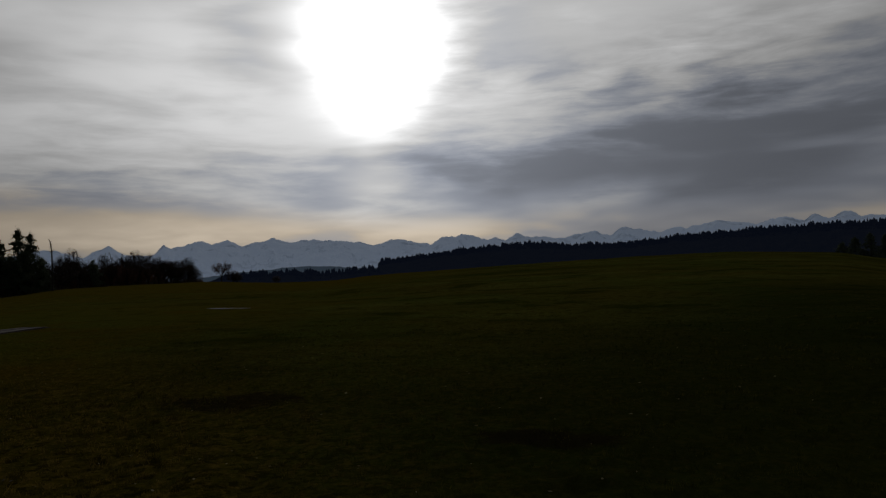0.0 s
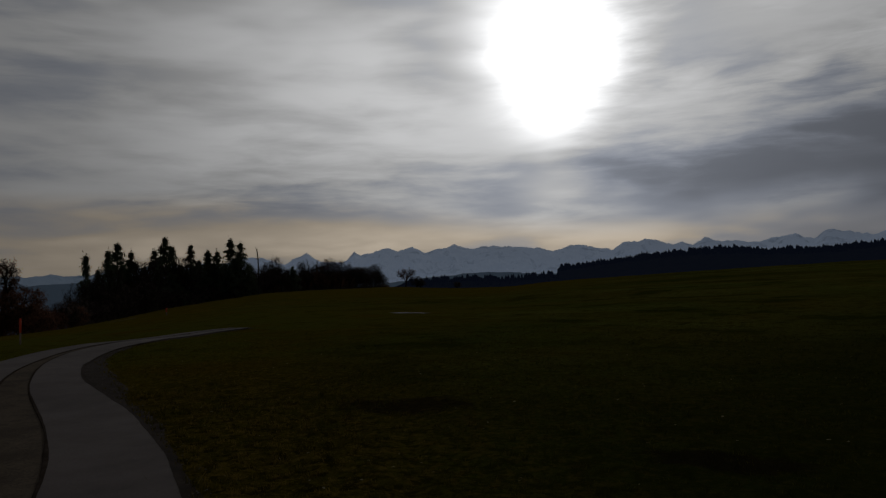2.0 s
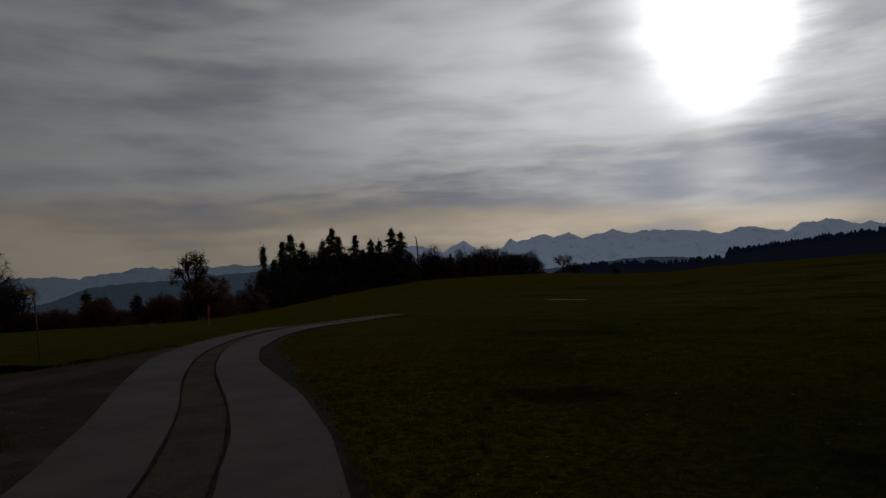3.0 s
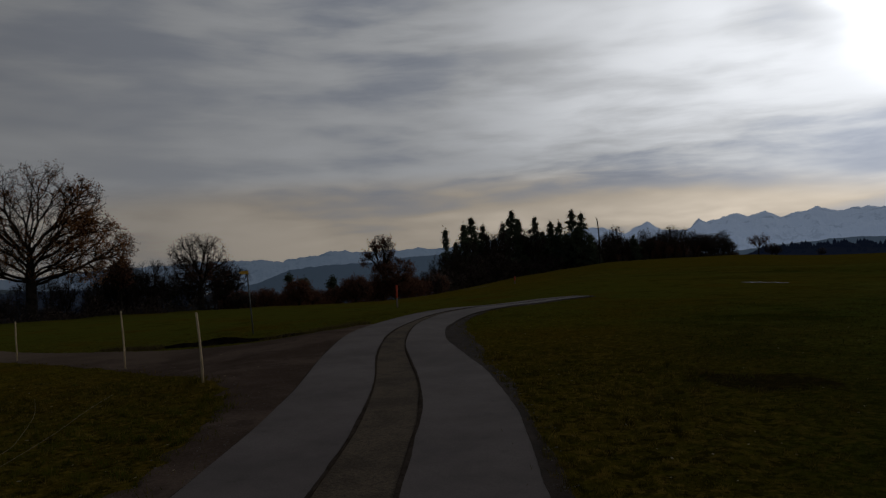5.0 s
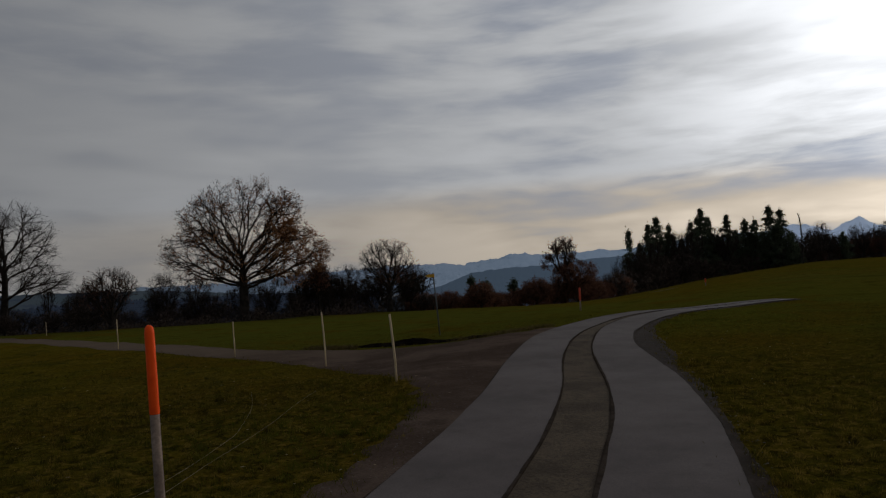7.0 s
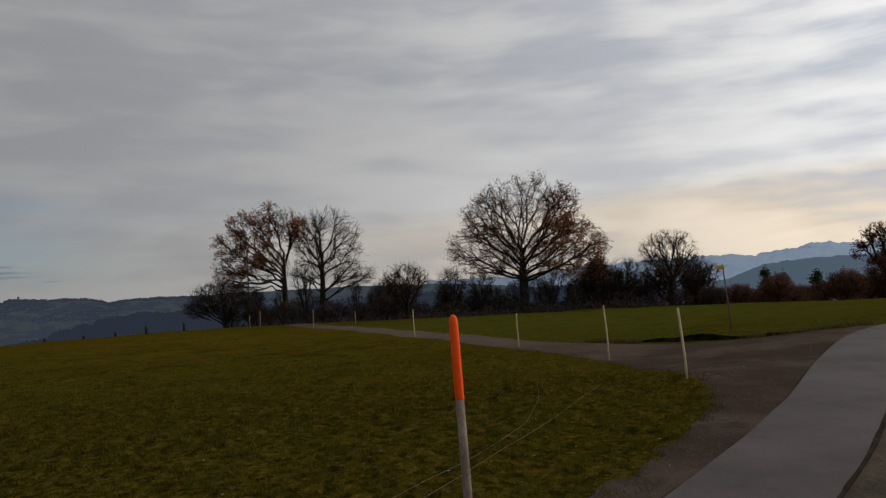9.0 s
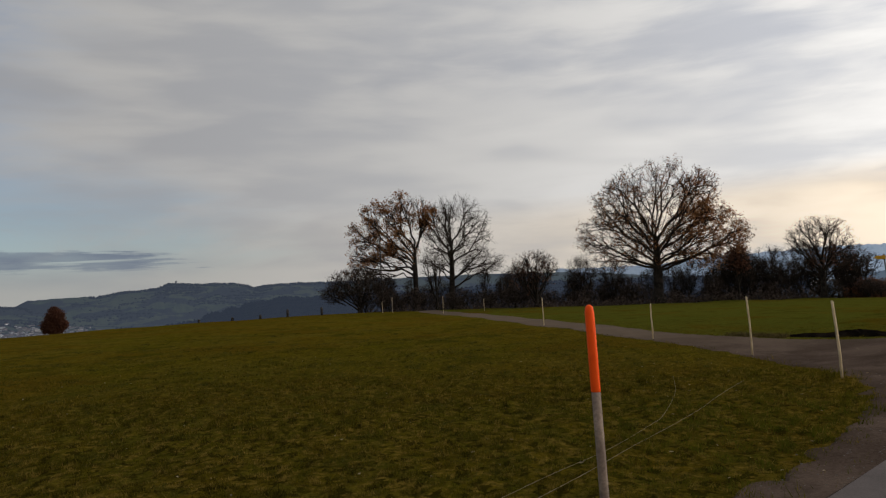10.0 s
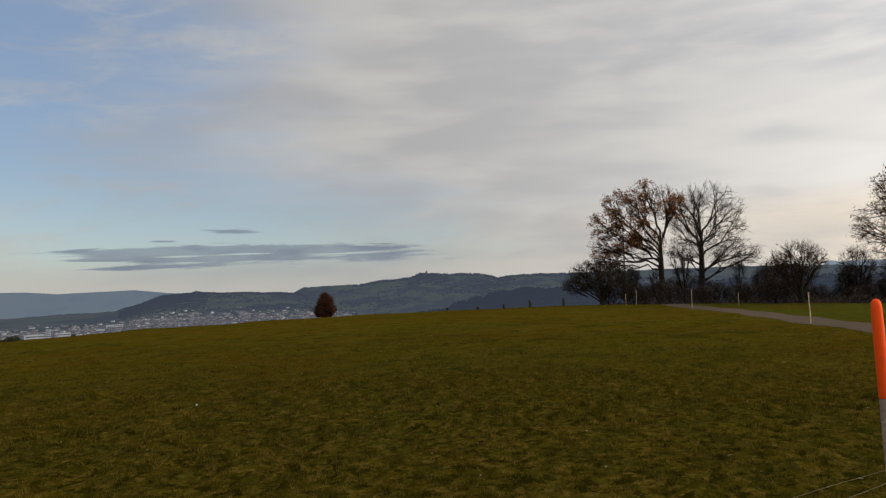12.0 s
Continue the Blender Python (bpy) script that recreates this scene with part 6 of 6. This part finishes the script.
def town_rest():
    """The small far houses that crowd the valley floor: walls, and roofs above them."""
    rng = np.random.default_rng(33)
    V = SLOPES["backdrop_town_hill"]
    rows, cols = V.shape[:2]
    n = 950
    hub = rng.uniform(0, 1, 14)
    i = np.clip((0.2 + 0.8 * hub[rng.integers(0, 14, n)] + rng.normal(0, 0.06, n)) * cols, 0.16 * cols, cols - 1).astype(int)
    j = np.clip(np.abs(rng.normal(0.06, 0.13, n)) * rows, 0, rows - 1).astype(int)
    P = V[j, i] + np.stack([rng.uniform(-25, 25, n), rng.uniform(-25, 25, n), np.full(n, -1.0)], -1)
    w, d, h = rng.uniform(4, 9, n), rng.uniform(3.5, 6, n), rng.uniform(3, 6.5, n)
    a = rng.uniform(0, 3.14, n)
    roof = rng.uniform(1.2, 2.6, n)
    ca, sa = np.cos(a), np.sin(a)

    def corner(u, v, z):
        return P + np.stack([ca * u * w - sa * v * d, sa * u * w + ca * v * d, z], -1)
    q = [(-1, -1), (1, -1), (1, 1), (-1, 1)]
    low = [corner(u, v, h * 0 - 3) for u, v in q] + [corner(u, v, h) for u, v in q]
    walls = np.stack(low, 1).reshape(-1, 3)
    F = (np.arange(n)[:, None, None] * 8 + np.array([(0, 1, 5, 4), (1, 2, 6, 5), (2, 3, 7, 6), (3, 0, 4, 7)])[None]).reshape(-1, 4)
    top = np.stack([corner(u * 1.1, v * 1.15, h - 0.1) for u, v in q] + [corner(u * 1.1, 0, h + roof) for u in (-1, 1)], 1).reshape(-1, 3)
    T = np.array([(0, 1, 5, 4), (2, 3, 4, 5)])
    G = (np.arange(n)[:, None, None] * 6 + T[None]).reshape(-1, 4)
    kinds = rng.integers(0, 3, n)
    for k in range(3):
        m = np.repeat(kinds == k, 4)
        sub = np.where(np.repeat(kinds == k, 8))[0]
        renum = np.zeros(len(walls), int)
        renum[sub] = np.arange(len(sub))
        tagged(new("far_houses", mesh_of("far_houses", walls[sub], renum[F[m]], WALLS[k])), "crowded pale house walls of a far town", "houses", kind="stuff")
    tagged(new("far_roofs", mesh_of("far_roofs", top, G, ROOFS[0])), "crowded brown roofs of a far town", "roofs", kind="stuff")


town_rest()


# ---- grass, stones, fallen leaves ----
def strew(count, near, far, azs, seed, power=1.0):
    rng = np.random.default_rng(seed)
    r = near + (far - near) * rng.uniform(size=count) ** power
    a = np.radians(rng.uniform(azs[0], azs[1], count))
    return -np.sin(a) * r, np.cos(a) * r, rng


def grass():
    x, y, rng = strew(130000, 3.0, 30.0, (-28, 150), 5, 1.5)
    cx, cy, rng2 = strew(13000, 3.0, 26.0, (-28, 150), 6, 1.3)
    px, py, rng3 = strew(190000, 3.2, 13.0, (28, 150), 7, 1.0)
    x, y = np.concatenate([x, px]), np.concatenate([y, py])
    tall = np.concatenate([np.ones(len(x)), np.repeat(rng2.uniform(0.8, 1.5, len(cx)), 9)])
    sx = rng2.normal(0, 0.045, (len(cx) * 9, 2)) * np.clip(np.hypot(cx, cy) / 8, 0.8, 2.0).repeat(9)[:, None]
    x, y = np.concatenate([x, np.repeat(cx, 9) + sx[:, 0]]), np.concatenate([y, np.repeat(cy, 9) + sx[:, 1]])
    jx, jy = x + rng.normal(0, 0.10, len(x)), y + rng.normal(0, 0.10, len(x))
    keep = ~(inside(gn, gf, jx, jy) | inside(LANE_L, LANE_R, jx, jy))
    x, y, tall = x[keep], y[keep], tall[keep]
    # shaggier fringe along gravel and lane
    fx = []
    for line, spread in ((gn, 0.17), (gf, 0.15), (lane("shoulder_edge"), 0.17), (lane("shoulder_edge", -0.04), 0.10)):
        odds = 1.0 / np.hypot(line[:, 0], line[:, 1]).clip(3.0) ** 1.6
        k = rng.choice(len(line), 9000, p=odds / odds.sum())
        fx.append(line[k] + rng.uniform(-0.2, 0.2, (9000, 2)) + rng.normal(0, spread * 0.6, (9000, 2)))
    fx = np.concatenate(fx)
    away = ~inside(lane("path_edge", -0.06), lane("field_edge", 0.04), fx[:, 0], fx[:, 1]) & (np.hypot(fx[:, 0], fx[:, 1]) < 26)
    x, y = np.concatenate([x, fx[away, 0]]), np.concatenate([y, fx[away, 1]])
    tall = np.concatenate([tall, rng.uniform(1.0, 1.9, away.sum())])
    n = len(x)
    r = np.hypot(x, y)
    tuft = np.sin(x * 1.9 + 2 * np.sin(y * 1.3)) * np.sin(y * 2.3 + np.sin(x * 1.1))
    h = tall * rng.uniform(0.012, 0.034, n) * (1 + 0.7 * np.clip(tuft, 0, 1)) * np.clip(0.75 + r / 40, 0.8, 1.3) * np.clip((30 - r) / 20, 0, 1)
    # clumps a hand or two across
    lump = np.zeros(n)
    for k in rng.uniform(7.0, 30.0, 12):
        a = rng.uniform(0, 6.28)
        lump += np.sin(k * (math.cos(a) * x + math.sin(a) * y) + rng.uniform(0, 6.28))
    h = h * np.clip(0.85 + lump * 0.30, 0.2, 2.4)
    sparse = (lump < -0.7) & (r < 18) & (rng.uniform(size=n) < 0.8)
    h = np.where(sparse, 0.0, h)
    th = rng.uniform(0, 6.28, n)
    w = rng.uniform(0.0025, 0.006, n) * np.clip(r / 7, 0.7, 3.0)
    z = terrain(x, y) + hummocks(x, y)
    dx, dy = np.cos(th), np.sin(th)
    lean = rng.uniform(0.2, 0.9, n) * h
    la = rng.uniform(0, 6.28, n)
    V = np.stack([np.stack([x - dx * w, y - dy * w, z - 0.005], -1), np.stack([x + dx * w, y + dy * w, z - 0.005], -1),
                  np.stack([x + np.cos(la) * lean, y + np.sin(la) * lean, z + h], -1)], 1).reshape(-1, 3)
    tagged(new("grass", mesh_of("grass", V, np.arange(3 * n).reshape(-1, 3), BLADE)), "short tufted green and straw-brown pasture grass", "grass", kind="stuff")


def verge():
    """Tall withered grass along the meadow edge of the gravel."""
    rng = np.random.default_rng(14)
    k0 = int(np.argmin(np.hypot(gf[:, 0] + 16.4, gf[:, 1] - 12.0)))
    line = gf[k0 + 2:k0 + 28]
    n = 5200
    k = rng.integers(0, len(line), n)
    P = line[k] + rng.normal(0, 0.16, (n, 2)) + [-0.25, 0.15]
    P = P[~inside(lane("path_edge", -0.3), lane("shoulder_edge", 0.3), P[:, 0], P[:, 1]) & (np.hypot(P[:, 0] + 17.5, P[:, 1] - 7.75) > 1.3)]
    n, k = len(P), k[:len(P)]
    x, y = P[:, 0], P[:, 1]
    z = terrain(x, y)
    h = rng.uniform(0.03, 0.11, n) * (0.6 + 0.6 * np.abs(np.sin(k * 0.7)))
    th, la = rng.uniform(0, 6.28, n), rng.uniform(0, 6.28, n)
    w = rng.uniform(0.006, 0.014, n)
    V = np.stack([np.stack([x - np.cos(th) * w, y - np.sin(th) * w, z - 0.01], -1), np.stack([x + np.cos(th) * w, y + np.sin(th) * w, z - 0.01], -1),
                  np.stack([x + np.cos(la) * h * 0.6, y + np.sin(la) * h * 0.6, z + h], -1)], 1).reshape(-1, 3)
    tagged(new("verge_grass", mesh_of("verge_grass", V, np.arange(3 * n).reshape(-1, 3), DRY)), "taller withered grass along a gravel edge", "grass", kind="stuff")


def gravel_stones():
    rng = np.random.default_rng(8)
    A, B = lane("field_edge", 0.02), lane("shoulder_edge", 0.05)
    k = rng.integers(20, len(A) - 20, 600)
    s = rng.uniform(0, 1, (600, 1)) ** 1.3
    P = A[k] * (1 - s) + B[k] * s + rng.normal(0, 0.05, (600, 2))
    k = rng.integers(4, int(len(gn) * 0.55), 2200)
    s = rng.uniform(0.02, 0.98, (2200, 1))
    Q = gn[k] * (1 - s) + gf[k] * s + rng.normal(0, 0.05, (2200, 2))
    k = rng.integers(10, len(A) - 20, 700)
    M = lane("median_path", 0.06)[k] * (1 - s[:700]) + lane("median_field", -0.06)[k] * s[:700]
    P = np.concatenate([P, Q, M])
    n = len(P)
    z = terrain(P[:, 0], P[:, 1]) + 0.018
    size = rng.uniform(0.005, 0.017, n)
    octa = np.array([(1, 0, 0), (0, 1, 0), (-1, 0, 0), (0, -1, 0), (0.1, 0.1, 0.7), (0, 0, -0.6)], float)
    V = np.concatenate([P, z[:, None] - 0.006], 1)[:, None] + octa[None] * [1, 1, 0.6] * size[:, None, None] * rng.uniform(0.6, 1.3, (n, 6, 1))
    faces = np.array([(0, 1, 4), (1, 2, 4), (2, 3, 4), (3, 0, 4), (1, 0, 5), (2, 1, 5), (3, 2, 5), (0, 3, 5)])
    F = (np.arange(n)[:, None, None] * 6 + faces[None]).reshape(-1, 3)
    tagged(new("loose_stones", mesh_of("loose_stones", V.reshape(-1, 3), F, STONE)), "loose grey stones strewn over gravel", "stones", kind="stuff")


def fallen_leaves():
    x, y, rng = strew(420, 4.0, 18.0, (-20, 145), 11)
    keep = ~inside(LANE_L, LANE_R, x, y)
    P = np.stack([x[keep], y[keep], terrain(x[keep], y[keep]) + 0.035], -1)
    V, F = cards(P, 0.022, rng)
    V[:, 2] = np.repeat(P[:, 2], 4) + (V[:, 2] - np.repeat(P[:, 2], 4)) * 0.3
    tagged(new("fallen_leaves", mesh_of("fallen_leaves", V, F, STRAW)), "scattered pale dry leaves on grass", "leaves", kind="stuff")


def tussocks():
    """Thicker dark tufts scattered over the pasture."""
    cx, cy, rng = strew(1900, 5.0, 34.0, (-28, 150), 21, 1.1)
    per = 34
    r = np.hypot(cx, cy)
    wide = rng.uniform(0.04, 0.15, len(cx)) * np.clip(r / 14, 0.8, 1.6)
    off = rng.normal(0, 1.0, (len(cx), per, 2)) * wide[:, None, None] * [1.0, 1.0]
    x, y = (cx[:, None] + off[..., 0]).ravel(), (cy[:, None] + off[..., 1]).ravel()
    size = np.repeat(rng.uniform(0.6, 1.4, len(cx)), per)
    keep = ~(inside(gn, gf, x, y) | inside(LANE_L, LANE_R, x, y) | ((y - 0.245 * x > 7.0) & (x < -7)))
    x, y, size = x[keep], y[keep], size[keep]
    n, r = len(x), np.hypot(x, y)
    h = size * rng.uniform(0.014, 0.04, n)
    w = rng.uniform(0.003, 0.007, n) * np.clip(r / 8, 0.7, 2.5)
    th, la = rng.uniform(0, 6.28, n), rng.uniform(0, 6.28, n)
    z = terrain(x, y) + hummocks(x, y)
    V = np.stack([np.stack([x - np.cos(th) * w, y - np.sin(th) * w, z - 0.005], -1), np.stack([x + np.cos(th) * w, y + np.sin(th) * w, z - 0.005], -1),
                  np.stack([x + np.cos(la) * h * 0.7, y + np.sin(la) * h * 0.7, z + h], -1)], 1).reshape(-1, 3)
    tagged(new("tussocks", mesh_of("tussocks", V, np.arange(3 * n).reshape(-1, 3), TUSSOCK)), "darker green tussocks scattered over the pasture", "grass", kind="stuff")


grass()
tussocks()
verge()
gravel_stones()
fallen_leaves()
